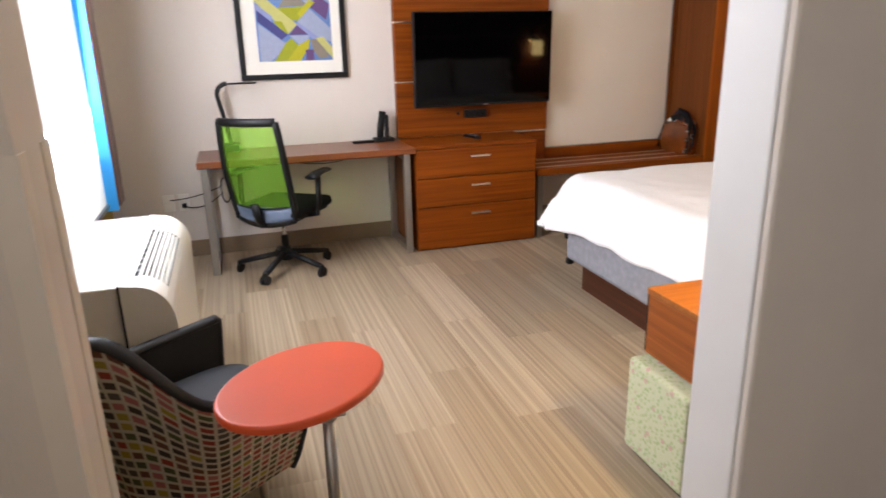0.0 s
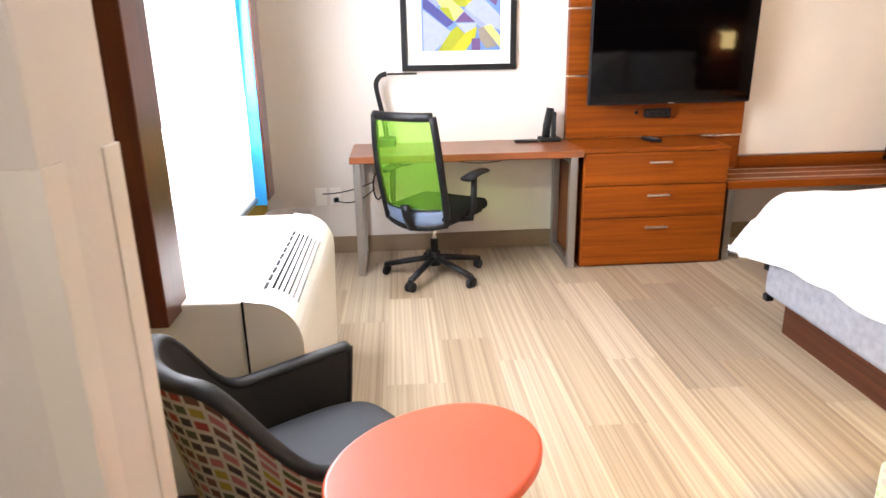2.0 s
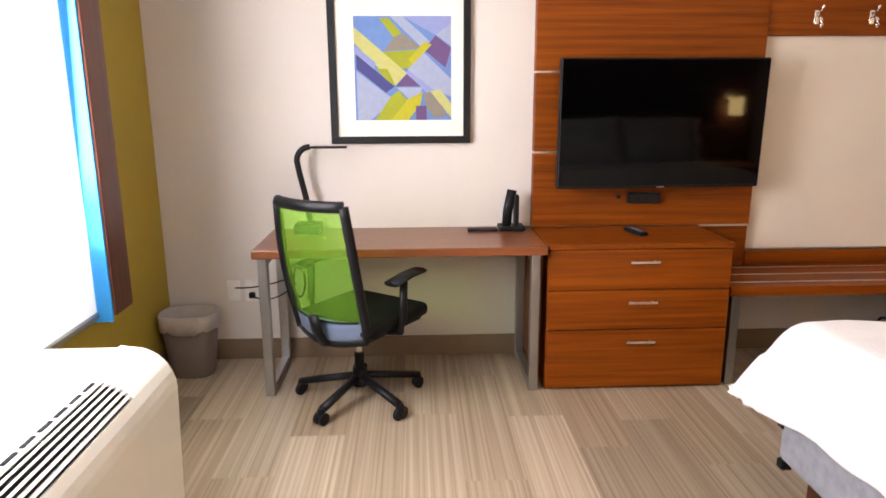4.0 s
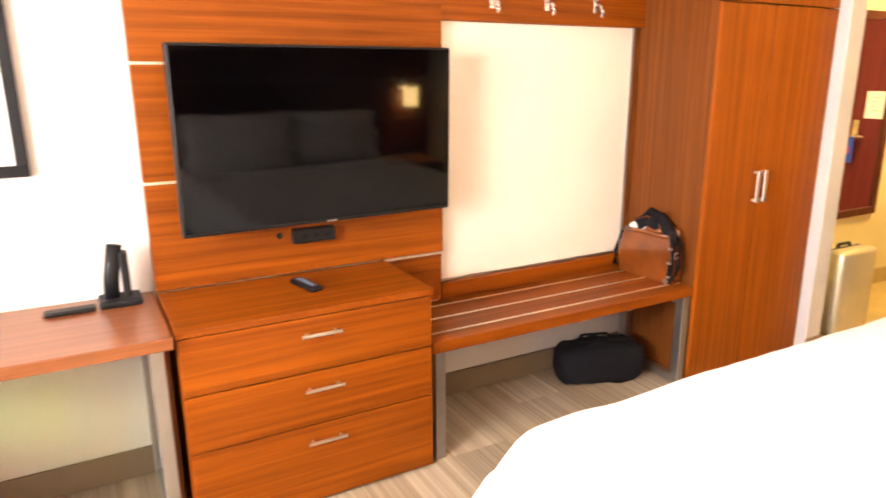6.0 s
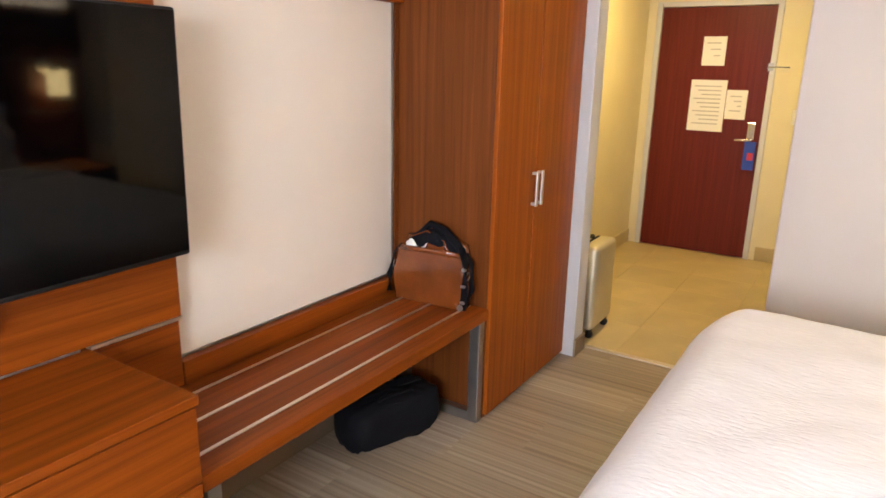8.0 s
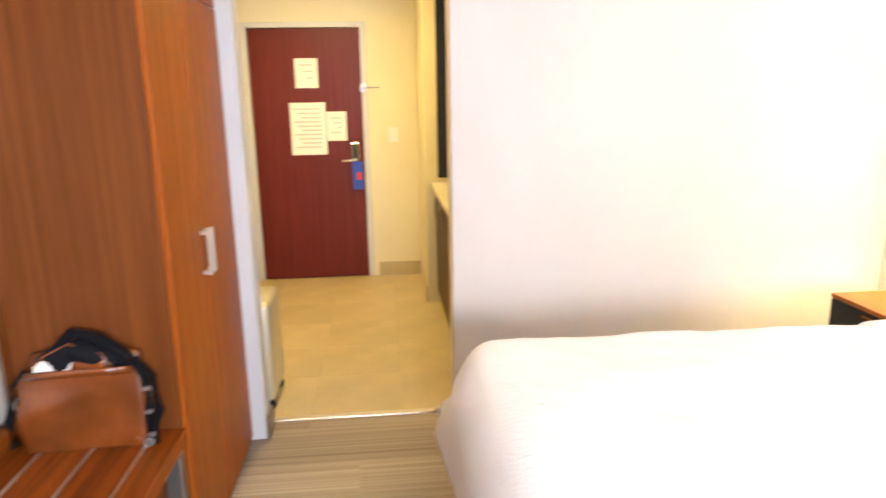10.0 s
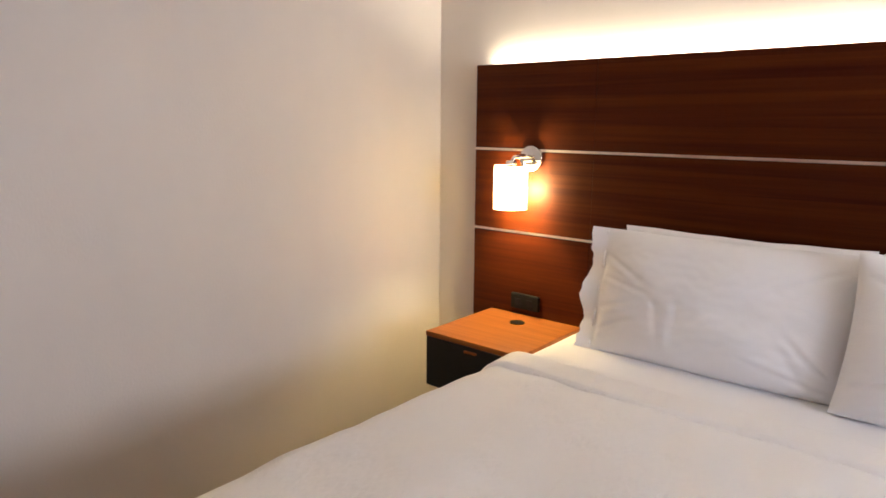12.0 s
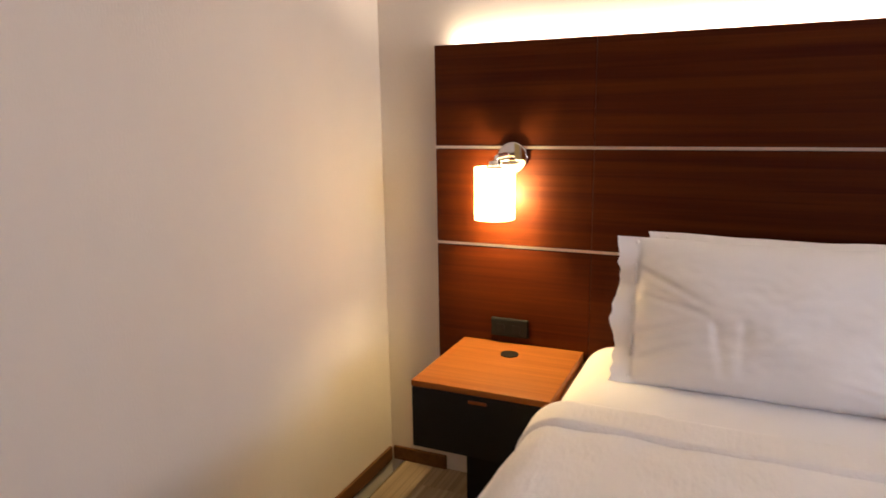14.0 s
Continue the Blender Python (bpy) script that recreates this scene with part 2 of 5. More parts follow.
GUARD = plain("corner_guard_plastic", (0.70, 0.64, 0.57), 0.4, 0.03, 4, 0.03, 150)
BASE = plain("taupe_baseboard", (0.20, 0.14, 0.085), 0.55, 0.08, 8, 0.08, 120)
BASEWOOD = wood("baseboard_wood", (0.10, 0.042, 0.014), (0.18, 0.08, 0.028), "y")
CARPET = carpet()
BACKING = plain("carpet_backing", (0.10, 0.08, 0.06), 0.9)
TILE = plain("beige_floor_tile", (0.52, 0.41, 0.21), 0.35, 0.12, 4, 0.05, 60, per_piece=0.06)
GROUT = plain("tile_grout", (0.30, 0.24, 0.15), 0.9)
WOODX = wood("cherry_laminate", (0.125, 0.0235, 0.0014), (0.285, 0.066, 0.0030), "x", 0.45, 0.0)
WOODY = wood("nightstand_side_laminate", (0.19, 0.05, 0.010), (0.34, 0.10, 0.022), "y")
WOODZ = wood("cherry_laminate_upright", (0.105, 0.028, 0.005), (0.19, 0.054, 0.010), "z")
# Doors and header: lighter, warmer copy of the laminate, with lamp light painted in.
WOODDOORLIT = wood("wardrobe_laminate_lamplit", (0.20, 0.042, 0.002), (0.35, 0.086, 0.0045), "z")
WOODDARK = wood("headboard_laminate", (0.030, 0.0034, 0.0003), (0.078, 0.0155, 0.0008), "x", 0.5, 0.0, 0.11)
WOODTOP = wood("desk_laminate", (0.15, 0.040, 0.012), (0.25, 0.078, 0.024), "x", 0.28, 0.1, 0.5)
DOORWOOD = wood("mahogany_door", (0.10, 0.012, 0.006), (0.155, 0.021, 0.010), "z", 0.4, 0.05)
BROWNBOARD = wood("window_surround_wood", (0.07, 0.018, 0.009), (0.12, 0.034, 0.016), "z", 0.3, 0.3)
PLINTH = wood("bed_plinth_wood", (0.04, 0.013, 0.007), (0.09, 0.03, 0.014), "y")
BLUE = plain("blue_lining", (0.015, 0.27, 0.64), 0.6, 0.05, 5)
STEEL = plain("brushed_steel", (0.42, 0.41, 0.40), 0.38, 0.06, 20, 0.05, 300, metal=1.0)
ALU = plain("satin_aluminium", (0.75, 0.70, 0.64), 0.35, 0.04, 20, 0.0, 300, metal=1.0)
CHROME = glossy("chrome", (0.8, 0.78, 0.76), 0.08, 1.0)
BLACK = plain("black_plastic", (0.007, 0.007, 0.008), 0.45, 0.15, 20, 0.08, 300, gloss=0.22)
SCREEN = glossy("tv_screen", (0.0006, 0.0006, 0.0008), 0.05)
SCREEN.node_tree.nodes["Principled BSDF"].inputs["Specular IOR Level"].default_value = 0.14
GREYPL = plain("grey_plastic", (0.12, 0.16, 0.24), 0.5, 0.1, 12)
NET = green_mesh()
SEATFAB = plain("black_seat_fabric", (0.009, 0.009, 0.010), 0.9, 0.2, 40, 0.3, 500, gloss=0.2)
LEATHERBLACK = plain("charcoal_leather", (0.012, 0.012, 0.013), 0.5, 0.15, 12, 0.2, 160, gloss=0.25)
SEATGREY = plain("charcoal_seat", (0.028, 0.031, 0.037), 0.6, 0.12, 10, 0.15, 200, gloss=0.3)
CHECK = checked_fabric()
FLORAL = floral_fabric()
RED = plain("red_orange_laminate", (0.62, 0.078, 0.022), 0.4, 0.05, 8, 0.02, 200, coat=0.06)
PTACW = plain("ivory_plastic", (0.78, 0.76, 0.70), 0.45, 0.03, 5, 0.05, 200)
DARKSLOT = plain("dark_slot", (0.008, 0.008, 0.008), 0.8, gloss=0.2)
DUVET = plain("white_duvet_cotton", (0.85, 0.835, 0.845), 0.9, 0.02, 5, 1.0, 90, sheen=0.1, stretch=(1, 0.3, 1))
LINEN = plain("white_pillow_cotton", (0.85, 0.835, 0.85), 0.85, 0.02, 5, 0.25, 260, sheen=0.15)
GREYFAB = plain("grey_box_spring_fabric", (0.24, 0.24, 0.27), 0.95, 0.15, 30, 0.4, 350)
TAN = plain("tan_leather", (0.165, 0.041, 0.0065), 0.24, 0.28, 9, 0.2, 90, coat=0.6)
NAVY = plain("dark_navy_cloth", (0.004, 0.004, 0.006), 0.85, 0.2, 15, 0.3, 200, gloss=0.2)
SILVER = plain("silver_shell", (0.62, 0.57, 0.42), 0.35, 0.05, 8, 0.03, 100, metal=0.6)
PAPER = plain("white_paper", (0.80, 0.77, 0.70), 0.8, 0.02, 10)
INK = plain("grey_print", (0.50, 0.47, 0.43), 0.8)
BINGREY = plain("taupe_bin", (0.17, 0.13, 0.11), 0.6, 0.1, 6)
LINER = plain("clear_liner", (0.45, 0.40, 0.38), 0.35, 0.1, 20)
OUTLETW = plain("outlet_plastic", (0.78, 0.75, 0.70), 0.5, 0.02)
STONE = plain("cream_counter", (0.68, 0.60, 0.44), 0.3, 0.08, 15)
MIRROR = glossy("mirror_glass", (0.9, 0.9, 0.9), 0.01, 1.0)
GLASS = clear_glass()
SHEER = sheer()
SHADE = glow("lit_lampshade", (1.0, 0.70, 0.26), 38.0)
LED = glow("led_tape", (1.0, 0.82, 0.5), 12.0)
FIXTURE = glow("lit_ceiling_glass", (1.0, 0.75, 0.4), 5.0)
OUTSIDE = glow("bright_sky_backdrop", (0.95, 0.98, 1.0), 5.0)
TAGBLUE = plain("blue_card", (0.02, 0.06, 0.38), 0.6)
TAGRED = plain("red_card", (0.5, 0.03, 0.05), 0.6)
PAINTS = [plain("print_ink", tuple(0.68 * v for v in c), 0.7, 0.06, 30, 0, 100) for c in
          ((0.17, 0.31, 0.68), (0.42, 0.46, 0.01), (0.68, 0.66, 0.22), (0.07, 0.07, 0.28), (0.44, 0.50, 0.70), (0.16, 0.08, 0.24), (0.32, 0.28, 0.22), (0.60, 0.56, 0.01), (0.34, 0.40, 0.74))]


# ---- building helpers ----
ORG = {}


def thing(name, base, label, category, group="", kind="", turn=0.0):
    """An Empty at the thing's base. Parts of an unturned thing are given in world metres."""
    ob = new(name)
    ob.empty_display_size = 0.1
    ob.matrix_basis = pose(*base, 0, 0, turn)
    ORG[ob] = Vector((0, 0, 0)) if turn else Vector(base)
    return tagged(ob, label, category, group, kind)


def part(name, bm, mats, parent=None, label="", smooth=False):
    """Links a bmesh as one mesh object under a thing or a part."""
    me = bpy.data.meshes.new(name)
    if parent is not None:
        bmesh.ops.translate(bm, verts=bm.verts, vec=-ORG[parent])
    bm.to_mesh(me)
    bm.free()
    for m in (mats if isinstance(mats, (list, tuple)) else [mats]):
        me.materials.append(m)
    if smooth:
        me.polygons.foreach_set("use_smooth", [True] * len(me.polygons))
    ob = new(name, me)
    if parent is not None:
        ob.parent = parent
        ORG[ob] = ORG[parent]
    else:
        ORG[ob] = Vector((0, 0, 0))
    return tagged(ob, label)


def setting(name, bm, mats, label, category):
    return tagged(part(name, bm, mats), label, category, kind="structure")


def box(x0, y0, z0, x1, y1, z1, bevel=0.0, bm=None, seg=2):
    own = bmesh.new()
    bmesh.ops.create_cube(own, size=1)
    bmesh.ops.transform(own, matrix=Matrix.LocRotScale(((x0 + x1) / 2, (y0 + y1) / 2, (z0 + z1) / 2), None, (abs(x1 - x0), abs(y1 - y0), abs(z1 - z0))), verts=own.verts)
    if bevel:
        bmesh.ops.bevel(own, geom=own.edges[:], offset=bevel, segments=seg, affect="EDGES", profile=0.5)
    return join(bm, own)


def join(bm, own):
    if bm is None:
        return own
    me = bpy.data.meshes.new("tmp")
    own.to_mesh(me)
    own.free()
    bm.from_mesh(me)
    bpy.data.meshes.remove(me)
    return bm


def cyl(center, r, h, bm=None, seg=28, r2=None, axis="z", bevel=0.0):
    own = bmesh.new()
    bmesh.ops.create_cone(own, cap_ends=True, segments=seg, radius1=r, radius2=r if r2 is None else r2, depth=h)
    if bevel:
        ring = [e for e in own.edges if any(len(f.verts) > 4 for f in e.link_faces)]
        bmesh.ops.bevel(own, geom=ring, offset=bevel, segments=3, affect="EDGES", profile=0.5)
    rot = {"z": Matrix(), "x": Matrix.Rotation(radians(90), 4, "Y"), "y": Matrix.Rotation(radians(90), 4, "X")}[axis]
    bmesh.ops.transform(own, matrix=Matrix.Translation(center) @ rot, verts=own.verts)
    return join(bm, own)


def lathe(center, profile, bm=None, seg=32):
    """A turned body from (radius, height) pairs."""
    own = bmesh.new()
    rings = []
    for r, z in profile:
        rings.append([own.verts.new((center[0] + r * math.cos(2 * math.pi * i / seg), center[1] + r * math.sin(2 * math.pi * i / seg), center[2] + z)) for i in range(seg)])
    for a, b in zip(rings, rings[1:]):
        for i in range(seg):
            own.faces.new((a[i], a[(i + 1) % seg], b[(i + 1) % seg], b[i]))
    bmesh.ops.recalc_face_normals(own, faces=own.faces)
    return join(bm, own)


def sweep(points, rx, ry=None, bm=None, seg=10, up=(0, 0, 1)):
    """A bar with an oval section along a line of points."""
    own = bmesh.new()
    ry = ry or rx
    pts = [Vector(p) for p in points]
    rings = []
    for i, p in enumerate(pts):
        d = (pts[min(i + 1, len(pts) - 1)] - pts[max(i - 1, 0)]).normalized()
        u = Vector(up)
        if abs(d.dot(u)) > 0.95:
            u = Vector((0, 1, 0)) if abs(d.y) < 0.9 else Vector((1, 0, 0))
        s = d.cross(u).normalized()
        v = s.cross(d).normalized()
        rings.append([own.verts.new(p + s * rx * math.cos(2 * math.pi * k / seg) + v * ry * math.sin(2 * math.pi * k / seg)) for k in range(seg)])
    for a, b in zip(rings, rings[1:]):
        for k in range(seg):
            own.faces.new((a[k], a[(k + 1) % seg], b[(k + 1) % seg], b[k]))
    own.faces.new(rings[0][::-1])
    own.faces.new(rings[-1])
    bmesh.ops.recalc_face_normals(own, faces=own.faces)
    return join(bm, own)


def arc(cx, cz, r, a0, a1, y, n=8):
    return [(cx + r * math.cos(radians(a0 + (a1 - a0) * i / n)), y, cz + r * math.sin(radians(a0 + (a1 - a0) * i / n))) for i in range(n + 1)]


def grid(nu, nv, f, closed=False):
    """A sheet of nu by nv cells, each corner placed by f(u, v) with u, v from 0 to 1."""
    bm = bmesh.new()
    rows = [[bm.verts.new(f(i / nu, j / nv)) for j in range(nv + 1)] for i in range(nu + 1)]
    for i in range(nu):
        for j in range(nv):
            bm.faces.new((rows[i][j], rows[i + 1][j], rows[i + 1][j + 1], rows[i][j + 1]))
    return bm


def prism(outline, axis, a, b, bm=None):
    """An outline of (u, v) pairs drawn out along an axis from a to b."""
    own = bmesh.new()
    put = {"x": lambda u, v, w: (w, u, v), "y": lambda u, v, w: (u, w, v), "z": lambda u, v, w: (u, v, w)}[axis]
    lo = [own.verts.new(put(u, v, a)) for u, v in outline]
    hi = [own.verts.new(put(u, v, b)) for u, v in outline]
    own.faces.new(lo)
    own.faces.new(hi[::-1])
    k = len(outline)
    for i in range(k):
        own.faces.new((lo[i], hi[i], hi[(i + 1) % k], lo[(i + 1) % k]))
    bmesh.ops.recalc_face_normals(own, faces=own.faces)
    return join(bm, own)


def thicken(ob, t, offset=-1.0):
    m = ob.modifiers.new("thickness", "SOLIDIFY")
    m.thickness, m.offset = t, offset
    return ob


def wobble(x, y, z, k=1.0):
    return noise.noise(Vector((x * k, y * k, z * k)))


# ---- structure ----
H = 2.46
setting("floor", box(-2.04, -6.4, -0.1, 3.44, 0, -0.006), BACKING, "striped taupe carpet plank floor", "floor")
setting("hall_floor", box(3.46, -2.2, -0.1, 6.02, 0, -0.004), GROUT, "beige ceramic tile hall floor", "floor")
setting("ceiling", box(-2.24, -6.6, H, 6.2, 0.15, H + 0.1), CEIL, "plain white painted ceiling", "ceiling")
setting("wall_tv", box(-2.24, 0, -0.1, 3.35, 0.15, H), WALL, "cream textured wallcovering wall behind desk", "wall")
setting("wall_hall_north", box(3.35, 0, -0.1, 6.2, 0.15, H), HALLWALL, "warm cream hall wall", "wall")

wy0, wy1, wz0, wz1 = -2.56, -1.19, 0.62, 2.36
bm = box(-2.24, -6.4, -0.1, -2.04, -5.95, H)
box(-2.24, -4.65, -0.1, -2.04, wy0, H, bm=bm)
box(-2.24, -5.95, -0.1, -2.04, -4.65, 0.7, bm=bm)
box(-2.24, -5.95, 2.3, -2.04, -4.65, H, bm=bm)
box(-2.24, wy1, -0.1, -2.04, 0, H, bm=bm)
box(-2.24, wy0, -0.1, -2.04, wy1, wz0, bm=bm)
box(-2.24, wy0, wz1, -2.04, wy1, H, bm=bm)
setting("wall_window", bm, OLIVE, "olive painted window wall", "wall")

bm = box(-0.045, -3.78, -0.1, 3.66, -3.655, H, 0.012)
setting("wall_headboard", bm, WALL, "cream partition wall carrying the headboard", "wall")
setting("wall_end", box(-0.052, -3.765, -0.1, -0.012, -3.575, H, 0.012, seg=3), JAMB, "white painted rounded end of the partition wall", "wall")
setting("wall_wing", box(-2.04, -3.77, -0.1, -1.51, -3.57, H, 0.004), WALL, "cream wing wall with rounded corner", "wall")
for gy, sy in ((-3.77, 1), (-3.57, -1)):
    bm = box(-1.5105, min(gy, gy + sy * 0.048), 0.0, -1.5065, max(gy, gy + sy * 0.048), 1.29, 0.001)
    box(-1.556, gy - 0.0035 * (sy > 0), 0.0, -1.5065, gy + 0.0035 * (sy < 0), 1.29, 0.001, bm=bm)
    setting("trim", bm, GUARD, "translucent plastic corner guard on the wing wall", "corner guard")
setting("wall_bath", box(3.50, -3.68, -0.1, 3.66, -1.455, H, 0.008), WALL, "plain cream wall beside the bed", "wall")
setting("wall_column", box(3.27, -0.57, -0.1, 3.40, 0, H, 0.006), JAMB, "white painted wall end beside wardrobe", "wall")
bm = box(6.02, -0.10, -0.1, 6.2, 0, H)
box(6.02, -1.45, -0.1, 6.2, -1.02, H, bm=bm)
box(6.02, -1.02, 2.07, 6.2, -0.10, H, bm=bm)
setting("wall_entry", bm, HALLWALL, "warm cream entry wall around the door", "wall")
setting("wall_hall_south", box(5.2, -1.6, -0.1, 6.2, -1.45, H), HALLWALL, "warm cream hall wall", "wall")
bm = box(3.66, -2.25, -0.1, 5.2, -2.1, H)
box(5.2, -2.25, -0.1, 5.35, -1.6, H, bm=bm)
setting("wall_alcove", bm, HALLWALL, "cream wall of the vanity alcove", "wall")
bm = box(-2.24, -6.55, -0.1, 3.66, -6.4, H)
setting("wall_south", bm, WALL, "plain cream wall", "wall")
setting("wall_east", box(3.5, -6.4, -0.1, 3.66, -3.77, H), WALL, "plain cream wall", "wall")
setting("corridor_backing", box(6.2, -1.5, -0.1, 6.25, 0.1, H), HALLWALL, "plain wall behind the entry door", "wall")


def baseboard(name, x0, y0, x1, y1, m, h=0.12, label="taupe baseboard"):
    return setting(name, box(x0, y0, 0, x1, y1, h, 0.004), m, label, "baseboard")


baseboard("baseboard_tv", -2.025, -0.014, 2.39, 0, BASE)
baseboard("baseboard_window", -2.04, -1.4, -2.026, -0.015, BASE)
baseboard("baseboard_bath", 3.486, -3.635, 3.50, -1.457, BASEWOOD, 0.062, label="brown wood baseboard")
baseboard("baseboard_headboard", 3.235, -3.655, 3.485, -3.641, BASEWOOD, 0.062, label="brown wood baseboard")
baseboard("baseboard_column", 3.262, -0.584, 3.408, -0.571, BASE, 0.10)
baseboard("baseboard_column_side", 3.401, -0.57, 3.412, -0.015, BASE, 0.10)
baseboard("baseboard_hall_north", 3.413, -0.012, 6.02, 0, TILE, 0.12, "beige tile baseboard")
baseboard("baseboard_entry", 6.008, -1.449, 6.02, -1.09, TILE, 0.12, "beige tile baseboard")
baseboard("baseboard_hall_south", 5.2, -1.45, 6.007, -1.438, TILE, 0.12, "beige tile baseboard")
setting("threshold_trim", box(3.43, -1.45, -0.02, 3.47, -0.575, 0.006, 0.003), ALU, "metal threshold strip between carpet and tile", "trim")

# ---- window ----
window = thing("window_1", (-2.14, -1.875, wz0), "bright white window with metal frame", "window", kind="structure")
for n, b in (("frame_rail", (-2.17, wy0, wz0, -2.09, wy1, wz0 + 0.05)), ("frame_rail", (-2.17, wy0, wz1 - 0.05, -2.09, wy1, wz1)),
             ("frame_stile", (-2.17, wy0, wz0 + 0.05, -2.09, wy0 + 0.05, wz1 - 0.05)), ("frame_stile", (-2.17, wy1 - 0.05, wz0 + 0.05, -2.09, wy1, wz1 - 0.05))):
    part(n, box(*b, 0.006), JAMB, window)
pane = part("pane", box(-2.135, wy0 + 0.05, wz0 + 0.05, -2.127, wy1 - 0.05, wz1 - 0.05), GLASS, window, "clear window pane")
pane.visible_shadow = False
part("window_sill", box(-2.09, wy0, wz0 - 0.0, -2.02, wy1, wz0 + 0.02, 0.005), JAMB, window)
# No such window is seen: added with its wall opening to light the lounge.
unseen_win = thing("window_2", (-2.14, -5.3, 0.7), "bright white window with metal frame", "window", kind="structure")
for b in ((-2.17, -5.95, 0.7, -2.09, -4.65, 0.75), (-2.17, -5.95, 2.25, -2.09, -4.65, 2.3), (-2.17, -5.95, 0.75, -2.09, -5.9, 2.25), (-2.17, -4.7, 0.75, -2.09, -4.65, 2.25)):
    part("frame_bar", box(*b, 0.006), JAMB, unseen_win)
pane = part("pane", box(-2.135, -5.9, 0.75, -2.127, -4.7, 2.25), GLASS, unseen_win, "clear window pane")
pane.visible_shadow = False
blind = thing("roller_shade", (-1.86, -1.875, 0.66), "translucent white roller shade glowing with daylight", "roller shade")
part("cloth", box(-1.857, wy0 + 0.012, 0.68, -1.854, wy1 - 0.012, H - 0.01), SHEER, blind)
part("bottom_bar", box(-1.870, wy0 + 0.012, 0.655, -1.842, wy1 - 0.012, 0.681, 0.006), STEEL, blind)
setting("backdrop", box(-8.1, -12, -4, -8, 8, 9), OUTSIDE, "plain bright overcast sky outside the window", "backdrop")


def surround(y0, y1, inner):
    """An upright box board beside the window, lined with blue on the side that faces the glass."""
    t = thing("window_surround", (-1.91, (y0 + y1) / 2, 0.66), "dark brown wooden window side board with blue lining", "window board", "window side boards")
    part("board", box(-2.04, y0, 0.66, -1.79, y1, H - 0.002, 0.004), BROWNBOARD, t)
    if inner > 0:
        part("lining", box(-2.035, y1 + 0.001, 0.64, -1.80, y1 + 0.012, H - 0.004), BLUE, t, "bright blue lining")
    else:
        part("lining", box(-2.035, y0 - 0.012, 0.64, -1.80, y0 - 0.001, H - 0.004), BLUE, t, "bright blue lining")


surround(-2.74, -2.565, 1)
surround(-1.185, -1.03, -1)

# ---- air conditioner under the window ----
ac = thing("air_conditioner", (-1.75, -2.1, 0), "ivory plastic wall air conditioner with dark louvre slots", "air conditioner")
ya, yb = -2.63, -1.57


def cover_profile(depth):
    """The rounded cover's cut, with the louvre well sunk by a depth."""
    arc = [(a, 0.0) for a in (0, 12, 24, 37)] + [(a, depth) for a in (37.3, 45, 53, 61, 69, 77, 84)] + [(84.3, 0.0), (90, 0.0)]
    return [(-1.61, 0.02), (-1.46, 0.02)] + [(-1.572 + (0.13 - d) * math.cos(radians(a)), 0.54 + (0.14 - d) * math.sin(radians(a))) for a, d in arc] + [(-1.61, 0.687)]


part("front_cover", prism(cover_profile(0.012), "y", -2.502, -1.838), PTACW, ac)
for y0, y1 in ((ya, -2.502), (-1.838, yb)):
    part("end_cover", prism(cover_profile(0.0), "y", y0, y1), PTACW, ac)
part("chassis", box(-2.035, ya + 0.006, 0.02, -1.614, yb - 0.006, 0.683, 0.006), PTACW, ac)
part("seam", box(-1.616, ya - 0.001, 0.03, -1.609, ya + 0.01, 0.685), DARKSLOT, ac)


def louvre(y, k, ln, w, m):
    c, s = -1.572, 0.54
    a = radians(88 - 7.8 * k)
    p = Vector((c + 0.1305 * math.cos(a), y, s + 0.1405 * math.sin(a)))
    bm = box(-w, 0, -0.002, w, ln, 0.002)
    bmesh.ops.transform(bm, matrix=Matrix.Translation(p) @ Matrix.Rotation(math.pi / 2 - a, 4, "Y"), verts=bm.verts)
    part("louvre_slot", bm, m, ac)


for k in range(9):
    louvre(-2.51 + 0.075 * k, 0, 0.058, 0.0055, DARKSLOT)


def slat(k):
    """A leaning blade of the outlet and the dark slot below it, down in the well."""
    a = radians(88 - 7.8 * k)
    m = Matrix.Translation((-1.572 + 0.13 * math.cos(a), -2.50, 0.54 + 0.14 * math.sin(a))) @ Matrix.Rotation(math.pi / 2 - a, 4, "Y")
    bed = box(-0.0075, 0, -0.0135, 0.0075, 0.66, -0.0105)
    bmesh.ops.transform(bed, matrix=m, verts=bed.verts)
    part("louvre_slot", bed, DARKSLOT, ac)
    blade = box(-0.011, 0.001, -0.013, -0.0045, 0.659, 0.0005)
    for v in blade.verts:
        v.co.x += 0.4 * (v.co.z + 0.013)
    bmesh.ops.transform(blade, matrix=m, verts=blade.verts)
    part("louvre_slat", blade, PTACW, ac)


for k in range(1, 7):
    slat(k)
for k in range(2):
    louvre(-2.51 + 0.075 * k, -2.2, 0.05, 0.0035, DARKSLOT)
part("control_lid", box(-1.80, -1.90, 0.677, -1.64, -1.62, 0.6865, 0.002), PTACW, ac)

# ---- desk ----
desk = thing("desk", (-0.71, -0.28, 0), "cherry laminate desk on brushed steel loop legs", "desk")
part("desktop", box(-1.43, -0.555, 0.718, -0.012, -0.016, 0.76, 0.004), WOODTOP, desk)
part("apron", box(-1.34, -0.40, 0.688, -0.10, -0.375, 0.717, 0.003), WOODX, desk)


